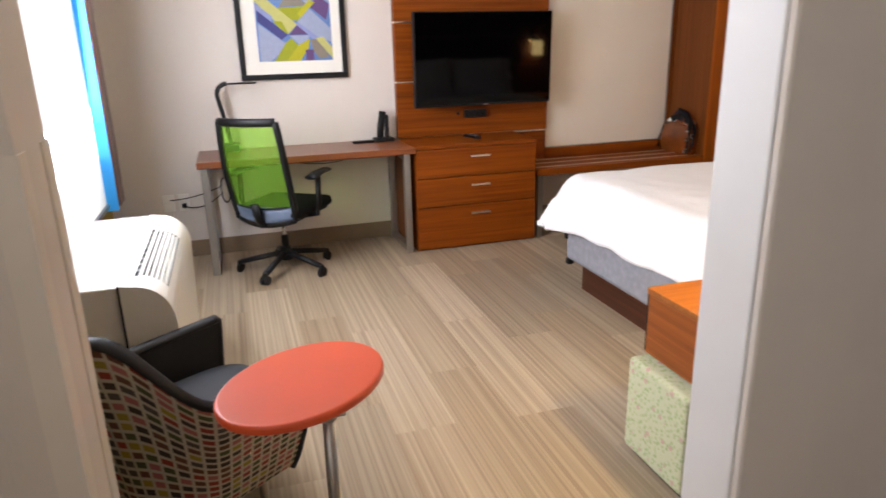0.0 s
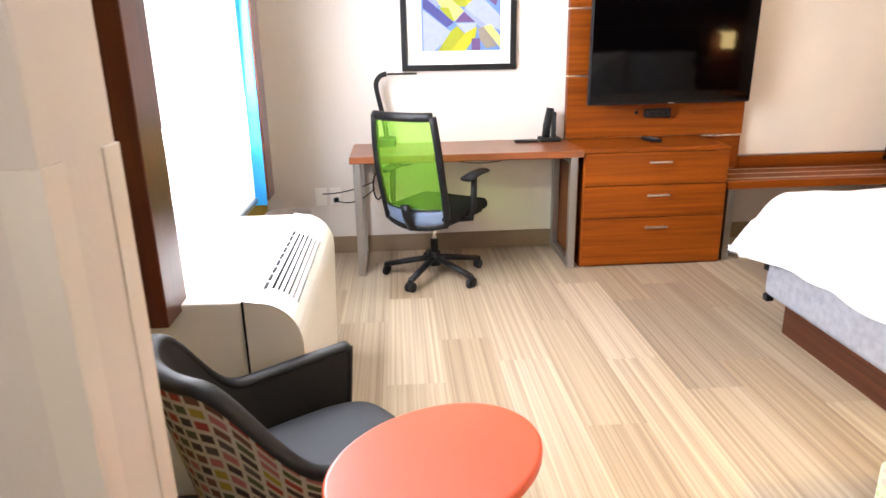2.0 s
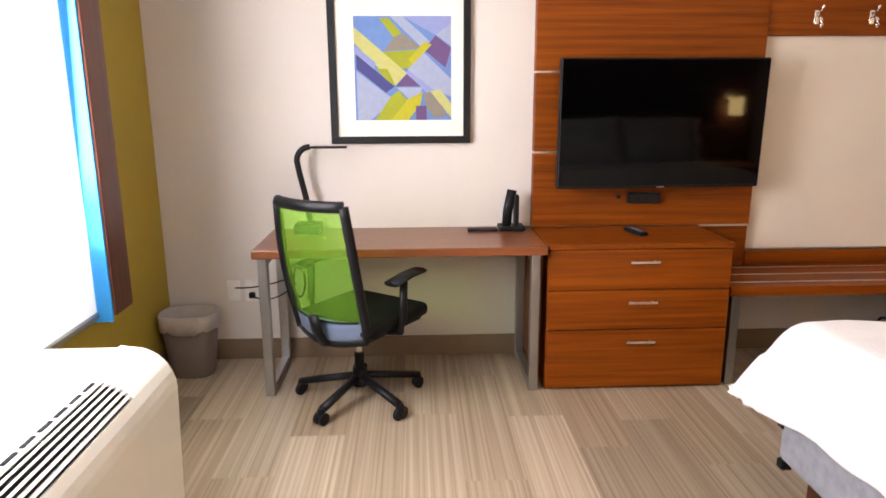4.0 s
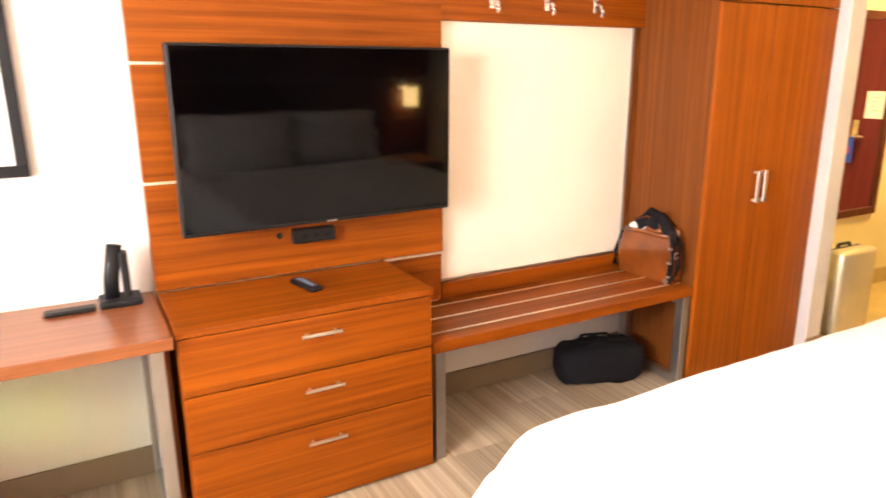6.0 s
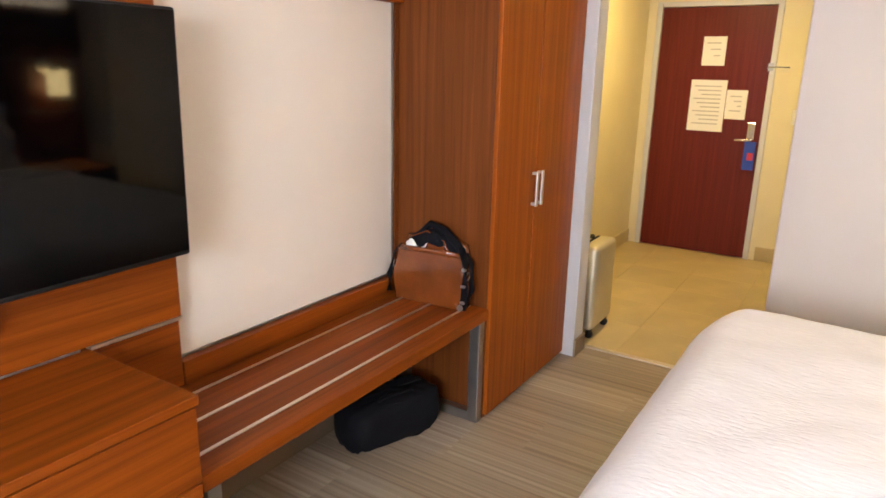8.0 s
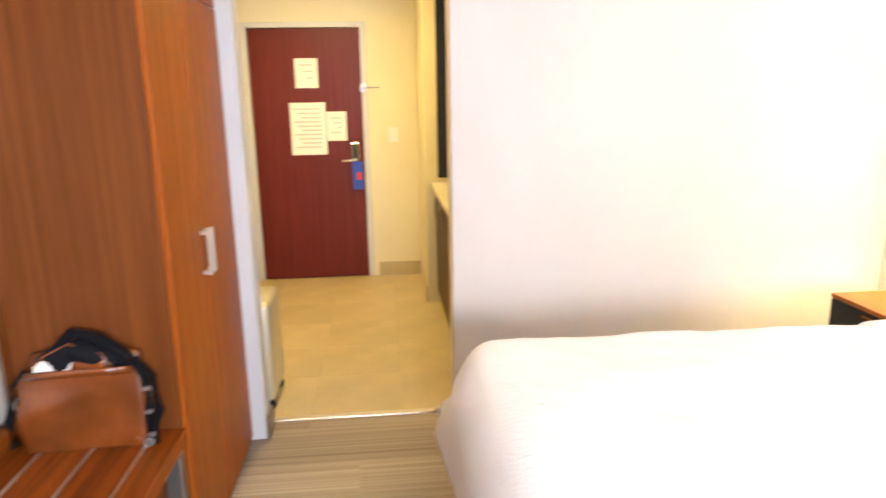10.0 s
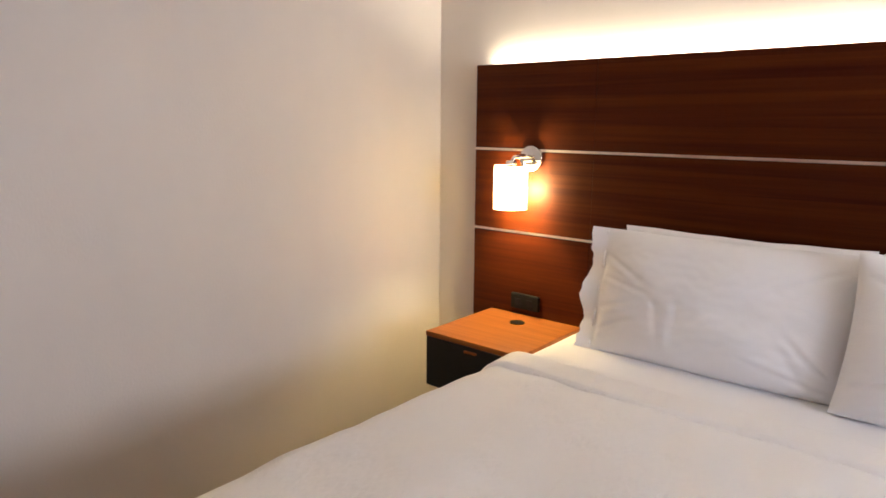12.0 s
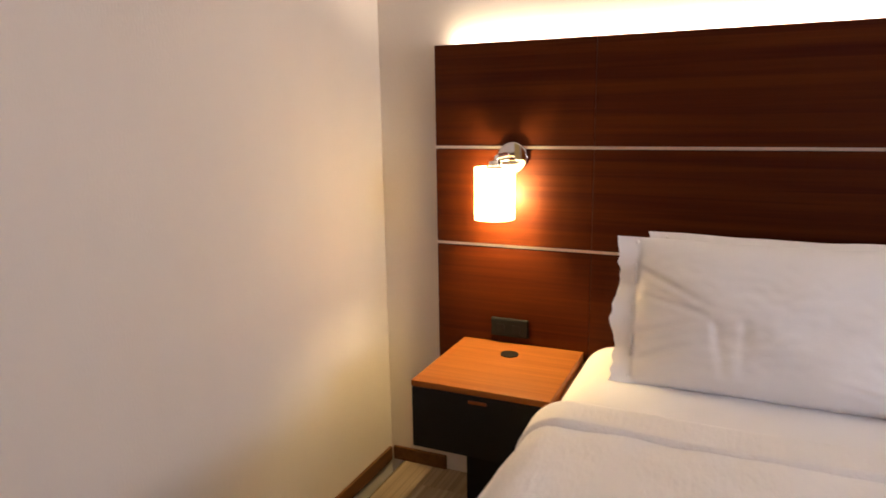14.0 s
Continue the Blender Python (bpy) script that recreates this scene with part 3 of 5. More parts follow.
def loop_leg(x, y0, y1, top, parent, w=0.05, t=0.022):
    a = part("leg", box(x - t, y0, 0.0, x + t, y0 + w, top, 0.003), STEEL, parent)
    part("leg", box(x - t, y1 - w, 0.0, x + t, y1, top, 0.003), STEEL, parent)
    part("foot_bar", box(x - t + 0.002, y0 + w, 0.0, x + t - 0.002, y1 - w, 0.045, 0.003), STEEL, parent)
    part("top_bar", box(x - t + 0.002, y0 + w, top - 0.045, x + t - 0.002, y1 - w, top, 0.003), STEEL, parent)
    return a


loop_leg(-1.39, -0.52, -0.05, 0.717, desk)
loop_leg(-0.062, -0.52, -0.018, 0.717, desk)
part("side_panel", box(-0.037, -0.47, 0.05, -0.022, -0.05, 0.716), WOODZ, desk)

# ---- dresser ----
dresser = thing("dresser", (0.46, -0.27, 0), "cherry wood dresser with three drawers under the television", "dresser")
part("carcass", box(0.0, -0.50, 0.0, 0.918, -0.016, 0.735), WOODX, dresser)
part("top", box(-0.004, -0.523, 0.736, 0.922, -0.066, 0.762, 0.003), WOODX, dresser)
for z0, z1 in ((0.012, 0.318), (0.324, 0.525), (0.531, 0.732)):
    dr = part("drawer", box(0.004, -0.521, z0, 0.914, -0.501, z1, 0.002), WOODX, dresser)
    zz = z1 - 0.06
    bm = box(0.40, -0.548, zz - 0.006, 0.545, -0.540, zz + 0.006, 0.002)
    for hx in (0.42, 0.525):
        box(hx - 0.004, -0.541, zz - 0.004, hx + 0.004, -0.520, zz + 0.004, bm=bm)
    part("handle", bm, ALU, dr, "slim satin metal handle")

# ---- panel behind the television ----
panel = thing("tv_wall_panel", (0.62, -0.03, 0.763), "tall cherry wood wall panel with metal inlay strips", "wall panel")
for z0, z1 in ((0.764, 1.166), (1.176, 1.586), (1.596, 2.0), (2.01, H - 0.003)):
    part("board", box(-0.006, -0.06, z0, 1.218, -0.002, z1, 0.002), WOODX, panel)
part("board", box(0.93, -0.045, 0.526, 1.218, -0.002, 0.752, 0.002), WOODX, panel)
for z in (0.758, 1.171, 1.591, 2.005):
    part("inlay_strip", box(-0.008 if z > 1 else 0.93, -0.063, z - 0.005, 1.220, -0.01, z + 0.005), ALU, panel, "satin metal inlay strip")

tv = thing("television", (0.64, -0.16, 0.985), "large black flat television with glossy screen, switched off", "television")
part("bezel", box(0.086, -0.205, 0.992, 1.180, -0.165, 1.655, 0.008), BLACK, tv)
part("screen", box(0.095, -0.209, 1.008, 1.171, -0.204, 1.646), SCREEN, tv, "glossy black screen")
part("rear_housing", box(0.30, -0.166, 1.05, 0.98, -0.12, 1.50, 0.015), BLACK, tv)
part("wall_mount", box(0.50, -0.122, 1.20, 0.78, -0.076, 1.44, 0.006), STEEL, tv)
part("maker_mark", box(0.62, -0.2095, 0.996, 0.66, -0.2045, 1.001), STEEL, tv)
tv.rotation_euler = (radians(1.3), 0, radians(2.4))
hub = thing("media_box", (0.6, -0.085, 0.89), "small black connection box fixed below the television", "media box")
part("case", box(0.515, -0.105, 0.893, 0.69, -0.061, 0.95, 0.006), BLACK, hub)
for i in range(3):
    part("socket", box(0.55 + 0.045 * i, -0.107, 0.912, 0.575 + 0.045 * i, -0.1045, 0.93), DARKSLOT, hub)
part("button", cyl((0.468, -0.064, 0.925), 0.012, 0.008, axis="y"), BLACK, hub)
remote = thing("remote_control", (0.505, -0.27, 0.763), "black remote control lying on the dresser", "remote control", turn=-77)
part("case", box(-0.085, -0.024, 0, 0.085, 0.024, 0.02, 0.007), BLACK, remote)
for i in range(8):
    part("button", box(-0.06 + 0.016 * i, -0.012, 0.0195, -0.052 + 0.016 * i, 0.012, 0.0225), GREYPL, remote)

# ---- telephone and desk lamp ----
phone = thing("telephone", (-0.2, -0.12, 0.76), "black desk telephone with upright handset", "telephone")
part("base", box(-0.20, -0.17, 0.76, -0.06, -0.05, 0.785, 0.008), BLACK, phone)
bm = sweep([(-0.155, -0.11, 0.785), (-0.15, -0.11, 0.86), (-0.128, -0.11, 0.975)], 0.026, 0.016, seg=12)
part("handset", bm, BLACK, phone, smooth=True)
part("cradle", box(-0.118, -0.135, 0.785, -0.09, -0.085, 0.95, 0.008), BLACK, phone)
pad = thing("charging_cable", (-0.31, -0.13, 0.76), "black cable and charger lying on the desk", "cable")
part("charger", box(-0.37, -0.17, 0.76, -0.21, -0.12, 0.776, 0.006), BLACK, pad)

dl = thing("desk_lamp", (-1.22, -0.14, 0.76), "black curved-neck desk lamp with charging base", "desk lamp")
part("base", box(-1.29, -0.20, 0.76, -1.15, -0.07, 0.815, 0.012), BLACK, dl)
neck = [(-1.205, -0.14, 0.81), (-1.225, -0.14, 0.95), (-1.252, -0.14, 1.08), (-1.262, -0.14, 1.14)] + arc(-1.192, 1.145, 0.07, 180, 90, -0.14, 7)
part("neck", sweep(neck, 0.016, 0.018, seg=10, up=(0, 1, 0)), BLACK, dl, smooth=True)
part("head", box(-1.19, -0.16, 1.207, -1.00, -0.12, 1.219, 0.004), BLACK, dl)

# ---- framed print ----
art = thing("framed_print", (-0.715, -0.02, 1.22), "abstract diagonal colour print in black frame with white mat", "picture")
ax0, ax1, az0, az1, fw = -1.091, -0.347, 1.222, 2.0, 0.038
for b in ((ax0, az0, ax1, az0 + fw), (ax0, az1 - fw, ax1, az1), (ax0, az0 + fw, ax0 + fw, az1 - fw), (ax1 - fw, az0 + fw, ax1, az1 - fw)):
    part("frame_bar", box(b[0], -0.034, b[1], b[2], -0.002, b[3], 0.003), BLACK, art)
part("mat", box(ax0 + fw, -0.016, az0 + fw, ax1 - fw, -0.003, az1 - fw), PAPER, art, "white mat board")


px0, px1, pz0, pz1 = -0.958, -0.449, 1.345, 1.875
bm = bmesh.new()
layers = [0]


def paint(col, *uv):
    """A flat patch of ink; u runs right and v down over the printed square."""
    pts = [(px0 + (px1 - px0) * uv[k], pz1 - (pz1 - pz0) * uv[k + 1]) for k in range(0, len(uv), 2)]
    f = bm.faces.new([bm.verts.new((x, -0.0165 - 0.00015 * layers[0], z)) for x, z in pts])
    if f.normal_update() or f.normal.y > 0:
        f.normal_flip()
    f.material_index = col
    layers[0] += 1


paint(0, 0, 0, 1, 0, 1, 1, 0, 1)
paint(8, 0.5, 0, 1, 0, 1, 0.09, 0.84, 0.18)
paint(4, 0.37, 0, 0.50, 0, 0.78, 0.24, 0.70, 0.30)
paint(1, 0.26, 0.02, 0.36, 0.02, 0.49, 0.16, 0.41, 0.20)
paint(6, 0.41, 0.20, 0.50, 0.16, 0.70, 0.30, 0.31, 0.33)
paint(1, 0.29, 0.34, 0.70, 0.31, 0.56, 0.50, 0.48, 0.49)
paint(4, 0.84, 0.18, 1, 0.07, 1, 0.28)
paint(5, 0.84, 0.18, 1, 0.30, 0.94, 0.49, 0.72, 0.32)
paint(4, 0.70, 0.33, 1, 0.60, 1, 0.77, 0.80, 0.70, 0.55, 0.51)
paint(8, 0.55, 0.51, 0.84, 0.72, 0.76, 0.74, 0.52, 0.56)
paint(7, 0.72, 0.24, 0.80, 0.27, 0.60, 0.46, 0.56, 0.41)
paint(2, 0, 0.10, 0.54, 0.54, 0.42, 0.66, 0, 0.25)
paint(8, 0, 0.27, 0.22, 0.44, 0.20, 0.52, 0, 0.36)
paint(1, 0.22, 0.50, 0.34, 0.50, 0.42, 0.66, 0.36, 0.64)
paint(3, 0.02, 0.36, 0.41, 0.67, 0.32, 0.73, 0.02, 0.50)
paint(4, 0.02, 0.52, 0.32, 0.74, 0.42, 0.80, 0.15, 1, 0.02, 1)
paint(5, 0.54, 0.55, 0.68, 0.67, 0.42, 0.67)
paint(4, 0.43, 0.68, 0.70, 0.68, 0.65, 0.79, 0.57, 0.81)
paint(1, 0.37, 0.77, 0.45, 0.71, 0.54, 0.80, 0.37, 1, 0.20, 1)
paint(7, 0.54, 0.80, 0.70, 0.72, 0.68, 0.84, 0.55, 1, 0.37, 1)
paint(5, 0.63, 0.86, 0.74, 0.86, 0.74, 1, 0.63, 1)
paint(6, 0.71, 0.74, 0.80, 0.72, 0.96, 0.95, 0.82, 0.98, 0.74, 0.88)
paint(2, 0.78, 0.72, 0.88, 0.70, 1, 0.84, 1, 0.98)
part("print", bm, PAINTS, art, "abstract blue, olive and yellow diagonal bands")

# ---- outlets, plugs and cables by the desk ----
for i, x in enumerate((-1.675, -1.575)):
    o = thing("wall_outlet", (x, -0.004, 0.405), "white wall outlet plate", "outlet", "outlets by the desk")
    part("plate", box(x - 0.037, -0.008, 0.345, x + 0.037, -0.0005, 0.465, 0.003), OUTLETW, o)
    for z in (0.38, 0.43):
        part("socket", box(x - 0.016, -0.0095, z - 0.014, x + 0.016, -0.0075, z + 0.014, 0.001), PAPER, o)
    if i:
        part("plug", box(x - 0.012, -0.04, 0.37, x + 0.02, -0.009, 0.40, 0.005), BLACK, o)
cab = thing("power_cable", (-1.5, -0.06, 0.3), "black power cables hanging from outlet to desk", "cable")
for z0, sag in ((0.43, 0.02), (0.385, 0.05)):
    pts = [(-1.66 + (0.08 if z0 < 0.4 else 0) + (0.36 - (0.08 if z0 < 0.4 else 0)) * u, -0.03 - 0.12 * u, z0 + 0.1 * u - sag * 4 * u * (1 - u)) for u in [i / 12 for i in range(13)]]
    part("cord", sweep(pts, 0.004, seg=6), BLACK, cab, smooth=True)
coil = [(-1.28 + 0.03 * math.cos(a), -0.17 + 0.006 * a / 6.28, 0.50 + 0.09 * math.sin(a)) for a in [i * 6.28 * 3 / 40 for i in range(41)]]
part("coil", sweep(coil, 0.005, seg=6), BLACK, cab, smooth=True)
part("cord", sweep([(-1.27, -0.17, 0.59), (-1.26, -0.17, 0.66), (-1.22, -0.15, 0.71)], 0.004, seg=6), BLACK, cab, smooth=True)
part("cord", sweep([(-0.9 + 0.6 * u, -0.2, 0.70 - 0.12 * u * (1 - u) * 2) for u in [i / 10 for i in range(11)]], 0.003, seg=6), BLACK, cab, smooth=True)

# ---- waste bin ----
bin_ = thing("waste_bin", (-1.87, -0.19, 0), "taupe waste bin with a clear liner over its rim", "waste bin")
def squared(bm, cx, cy, k=0.55):
    """Pulls a round body towards a rounded rectangle."""
    for v in bm.verts:
        dx, dy = v.co.x - cx, v.co.y - cy
        r = math.hypot(dx, dy)
        if r > 1e-6:
            c, s_ = abs(dx / r), abs(dy / r)
            g = (c ** 5 + s_ ** 5) ** (-1 / 5)
            v.co.x, v.co.y = cx + dx * (1 + (g - 1) * k), cy + 0.82 * dy * (1 + (g - 1) * k)
    return bm


part("body", squared(lathe((-1.87, -0.19, 0), [(0.0, 0.004), (0.105, 0.0), (0.11, 0.01), (0.15, 0.34), (0.146, 0.34), (0.105, 0.015), (0.0, 0.012)], seg=48), -1.87, -0.19), BINGREY, bin_, smooth=True)
bm = lathe((-1.87, -0.19, 0), [(0.146, 0.26), (0.1515, 0.262), (0.153, 0.345), (0.148, 0.352), (0.142, 0.342), (0.12, 0.2)], seg=48)
for v in bm.verts:
    if v.co.z < 0.3:
        v.co.z += 0.03 * wobble(v.co.x, v.co.y, 0, 25)
squared(bm, -1.87, -0.19)
part("liner", bm, LINER, bin_, "thin plastic liner", smooth=True)

# ---- office chair ----
oc = thing("office_chair", (-0.935, -0.56, 0), "office chair with green mesh back and black five-star base", "office chair", turn=-36)
for i in range(5):
    a = radians(59 + 72 * i)
    c, s = math.cos(a), math.sin(a)
    leg = part("base_leg", sweep([(0.03 * c, 0.03 * s, 0.122), (0.16 * c, 0.16 * s, 0.098), (0.30 * c, 0.30 * s, 0.070)], 0.022, 0.018, seg=10), BLACK, oc, smooth=True)
    cs = part("caster", cyl((0.31 * c - 0.014 * s, 0.31 * s + 0.014 * c, 0.030), 0.030, 0.022, axis="x", bevel=0.004), BLACK, leg, smooth=False)
    part("caster", cyl((0.31 * c + 0.014 * s, 0.31 * s - 0.014 * c, 0.030), 0.030, 0.022, axis="x", bevel=0.004), BLACK, leg)
    part("caster_hood", cyl((0.31 * c, 0.31 * s, 0.062), 0.022, 0.035, r2=0.014), BLACK, leg)
part("hub", cyl((0, 0, 0.12), 0.042, 0.09, r2=0.034, bevel=0.005), BLACK, oc, smooth=True)
part("gas_lift", cyl((0, 0, 0.26), 0.015, 0.22), CHROME, oc, "chrome gas lift", smooth=True)
part("lift_sleeve", cyl((0, 0, 0.20), 0.024, 0.09), BLACK, oc, smooth=True)
part("tilt_box", box(-0.09, -0.14, 0.355, 0.09, 0.08, 0.405, 0.015), BLACK, oc)
part("seat", box(-0.24, -0.20, 0.405, 0.24, 0.27, 0.475, 0.032, seg=4), SEATFAB, oc, smooth=True)
part("seat_pan", box(-0.21, -0.18, 0.385, 0.21, 0.24, 0.412, 0.01), BLACK, oc)


def back_point(u, v):
    """The curved back: u across from 0 to 1, v up from 0 to 1."""
    w = 0.208 + 0.03 * math.sin(v * math.pi * 0.7) - 0.038 * v
    x = (u - 0.5) * 2 * w
    y = -0.225 - 0.115 * v ** 1.5 - 0.03 * math.sin(v * math.pi) + 0.05 * (2 * u - 1) ** 2
    return Vector((x, y, 0.40 + 0.62 * v))


net = part("back_net", grid(14, 18, lambda u, v: back_point(0.04 + 0.92 * u, 0.14 + 0.83 * v)), NET, oc, "translucent lime green net", smooth=True)
for side in (0.0, 1.0):
    part("back_frame_side", sweep([back_point(side, i / 14) for i in range(15)], 0.020, 0.024, seg=10), BLACK, oc, smooth=True)
part("back_frame_top", sweep([back_point(i / 12, 1.0) for i in range(13)], 0.020, 0.026, seg=10), BLACK, oc, smooth=True)
thicken(part("lumbar_band", grid(12, 3, lambda u, v: back_point(u, 0.14 * v) + Vector((0, -0.006, -0.03 * (1 - v) * math.sin(math.pi * u)))), GREYPL, oc, "blue-grey lower back band", smooth=True), 0.014)
part("back_frame_bottom", sweep([back_point(i / 12, 0.0) + Vector((0, 0, -0.03 * math.sin(math.pi * i / 12))) for i in range(13)], 0.013, 0.02, seg=10), BLACK, oc, smooth=True)
part("net_hem", sweep([back_point(0.06 + 0.88 * i / 12, 0.15) + Vector((0, -0.008, -0.012 * math.sin(math.pi * i / 12))) for i in range(13)], 0.005, 0.006, seg=8), BLACK, oc, smooth=True)
part("back_stem", sweep([(0, -0.10, 0.375), (0, -0.24, 0.37), (0, -0.285, 0.45), (0, -0.30, 0.52)], 0.03, 0.018, seg=10), BLACK, oc, smooth=True)
for sx in (-1, 1):
    arm = part("armrest", sweep([(sx * 0.29, -0.10, 0.66), (sx * 0.285, 0.02, 0.675), (sx * 0.27, 0.14, 0.67)], 0.042, 0.014, seg=12), BLACK, oc, smooth=True)
    part("arm_post", sweep([(sx * 0.19, -0.02, 0.395), (sx * 0.275, -0.02, 0.41), (sx * 0.29, -0.02, 0.48), (sx * 0.29, -0.01, 0.66)], 0.02, 0.016, seg=10), BLACK, arm, smooth=True)

# ---- bench, niche and rail ----
niche = thing("niche_panel", (1.815, -0.003, 0.60), "pale cream wall panel set between wood rails above the bench", "wall panel")
part("panel", box(1.2225, -0.008, 0.604, 2.356, -0.001, 1.772), PANELWHITE, niche)
part("edge_trim", box(2.357, -0.014, 0.604, 2.368, -0.001, 1.772), STEEL, niche, "thin grey metal edge trim")
part("filler_strip", box(2.369, -0.02, 0.604, 2.398, -0.001, 1.772), WOODZ, niche, "cherry wood filler strip")
part("bottom_trim", box(1.2225, -0.014, 0.6035, 2.356, -0.0085, 0.612), STEEL, niche, "thin grey metal edge trim")
rail = thing("coat_rail", (1.82, -0.02, 1.772), "cherry wood coat rail with metal hooks", "coat rail")
part("board", box(1.2225, -0.045, 1.773, 2.398, -0.001, 2.08, 0.002), WOODX, rail)
for x in (1.48, 1.78, 2.07):
    bm = sweep([(x, -0.045, 1.87), (x, -0.075, 1.865), (x, -0.095, 1.845), (x, -0.10, 1.825), (x, -0.09, 1.812)], 0.008, seg=8)
    box(x - 0.014, -0.049, 1.83, x + 0.014, -0.0455, 1.90, 0.002, bm=bm)
    sweep([(x, -0.049, 1.885), (x, -0.085, 1.90), (x, -0.10, 1.92)], 0.007, bm=bm, seg=8)
    part("hook", bm, CHROME, rail, "satin metal coat hook", smooth=True)
bench = thing("luggage_bench", (1.66, -0.24, 0), "cherry wood luggage bench with pale inlay lines on steel legs", "bench")
part("benchtop", box(0.93, -0.50, 0.477, 2.398, -0.047, 0.525, 0.003), WOODX, bench)
part("back_rail", box(1.2225, -0.046, 0.477, 2.398, -0.001, 0.602, 0.002), WOODX, bench)
for y in (-0.116, -0.262, -0.412):
    part("inlay_line", box(0.93, y - 0.006, 0.5235, 2.385, y + 0.006, 0.5275), ALU, bench, "pale metal inlay line")
loop_leg(0.97, -0.49, -0.06, 0.476, bench)
loop_leg(2.365, -0.49, -0.06, 0.476, bench)

# ---- wardrobe ----
ward = thing("wardrobe", (2.83, -0.25, 0), "tall cherry wood wardrobe with two doors", "wardrobe")
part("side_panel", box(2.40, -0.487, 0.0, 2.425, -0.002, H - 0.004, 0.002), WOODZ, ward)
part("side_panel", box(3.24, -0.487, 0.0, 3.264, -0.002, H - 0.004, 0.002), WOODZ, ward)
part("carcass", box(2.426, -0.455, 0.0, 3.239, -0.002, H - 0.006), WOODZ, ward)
for x0, x1, hx in ((2.402, 2.774, 2.752), (2.783, 3.264, 2.806)):
    d = part("door", box(x0, -0.508, 0.02, x1, -0.4885, 1.858, 0.002), WOODDOORLIT, ward)
    bm = box(hx - 0.012, -0.536, 0.92, hx + 0.012, -0.528, 1.08, 0.003)
    for z in (0.93, 1.07):
        box(hx - 0.008, -0.529, z - 0.006, hx + 0.008, -0.5075, z + 0.006, bm=bm)
    part("handle", bm, ALU, d, "flat satin metal handle")
part("header", box(2.402, -0.508, 1.864, 3.264, -0.4885, H - 0.004, 0.002), WOODDOORLIT, ward)

# ---- bags ----
bag = thing("leather_bag", (2.338, -0.25, 0.526), "tan leather shoulder bag with dark jacket stuffed on top", "bag", turn=-86)


def bag_skin(u, v):
    a = 2 * math.pi * u
    k = 0.2
    c, s = math.cos(a), math.sin(a)
    x = math.copysign(abs(c) ** k, c) * (0.172 + 0.010 * math.sin(v * 3.1)) * (1 - 0.05 * v)
    y = math.copysign(abs(s) ** k, s) * (0.040 + 0.009 * math.sin(v * 3.1)) * (1 - 0.2 * v)
    n = 0.007 * wobble(x, y, v * 0.3, 10)
    return (x + n, y + n, 0.235 * v + 0.012 * wobble(x, y, 1.0, 8) * v)


bm = grid(96, 12, bag_skin)
bm.faces.new([bm.verts.new((-0.16, -0.045, 0.004)), bm.verts.new((0.16, -0.045, 0.004)), bm.verts.new((0.16, 0.045, 0.004)), bm.verts.new((-0.16, 0.045, 0.004))])
part("body", bm, TAN, bag, smooth=True)
part("lining", box(-0.145, -0.03, 0.20, 0.145, 0.03, 0.235, 0.012), NAVY, bag)
part("flap_trim", sweep([(-0.145, -0.032, 0.236), (-0.05, -0.038, 0.238), (0.06, -0.038, 0.238), (0.145, -0.032, 0.236)], 0.006, 0.012, seg=8), TAN, bag, smooth=True)


def jacket_skin(u, v):
    a, b = 2 * math.pi * u, math.pi * v
    ca, sa = math.cos(a), math.sin(a)
    r = 1 + 0.22 * wobble(ca * 2, sa * 2, b, 1.3) + 0.10 * math.sin(5 * a + 3 * math.sin(b * 2)) * math.sin(b) + 0.05 * wobble(ca, sa, b, 6)
    return (0.01 + 0.115 * r * math.sin(b) * ca, 0.006 + 0.034 * r * math.sin(b) * sa, 0.255 + 0.062 * r * math.cos(b) * (1 - 0.1 * ca))


part("jacket", grid(56, 28, jacket_skin), NAVY, bag, "bunched dark navy jacket", smooth=True)
part("collar", sweep([(-0.12, 0.02, 0.26), (-0.07, 0.015, 0.295), (-0.02, 0.01, 0.345), (0.05, 0.01, 0.325), (0.12, 0.0, 0.27), (0.165, -0.005, 0.20)], 0.022, 0.015, seg=10), NAVY, bag, smooth=True)


def tissue_skin(u, v):
    return (-0.12 + 0.10 * u, -0.036 + 0.045 * v, 0.226 + 0.045 * math.sin(math.pi * min(1, v + 0.1)) * (0.7 + 0.3 * math.sin(7 * u)) + 0.018 * wobble(u, v, 0, 7))


part("back_panel", sweep([(-0.15, 0.035, 0.21), (-0.13, 0.03, 0.262), (-0.04, 0.03, 0.272), (0.06, 0.03, 0.268), (0.14, 0.03, 0.25), (0.155, 0.03, 0.20)], 0.010, 0.026, seg=8), TAN, bag, "raised tan leather back panel", smooth=True)
part("inner_pocket", box(-0.02, -0.028, 0.21, 0.07, -0.012, 0.268, 0.006), TAN, bag)
part("tissue", grid(16, 14, tissue_skin), PAPER, bag, "crumpled white tissue", smooth=True)
part("carry_handle", sweep([(-0.12, -0.03, 0.22), (-0.10, -0.01, 0.285), (-0.03, 0.0, 0.315), (0.06, -0.01, 0.285), (0.10, -0.03, 0.22)], 0.009, 0.004, seg=8), TAN, bag, smooth=True)
for z in (0.03, 0.20):
    part("side_seam", sweep([(0.158, -0.035, z), (0.166, 0.0, z + 0.004), (0.158, 0.035, z)], 0.004, seg=6), TAN, bag, smooth=True)
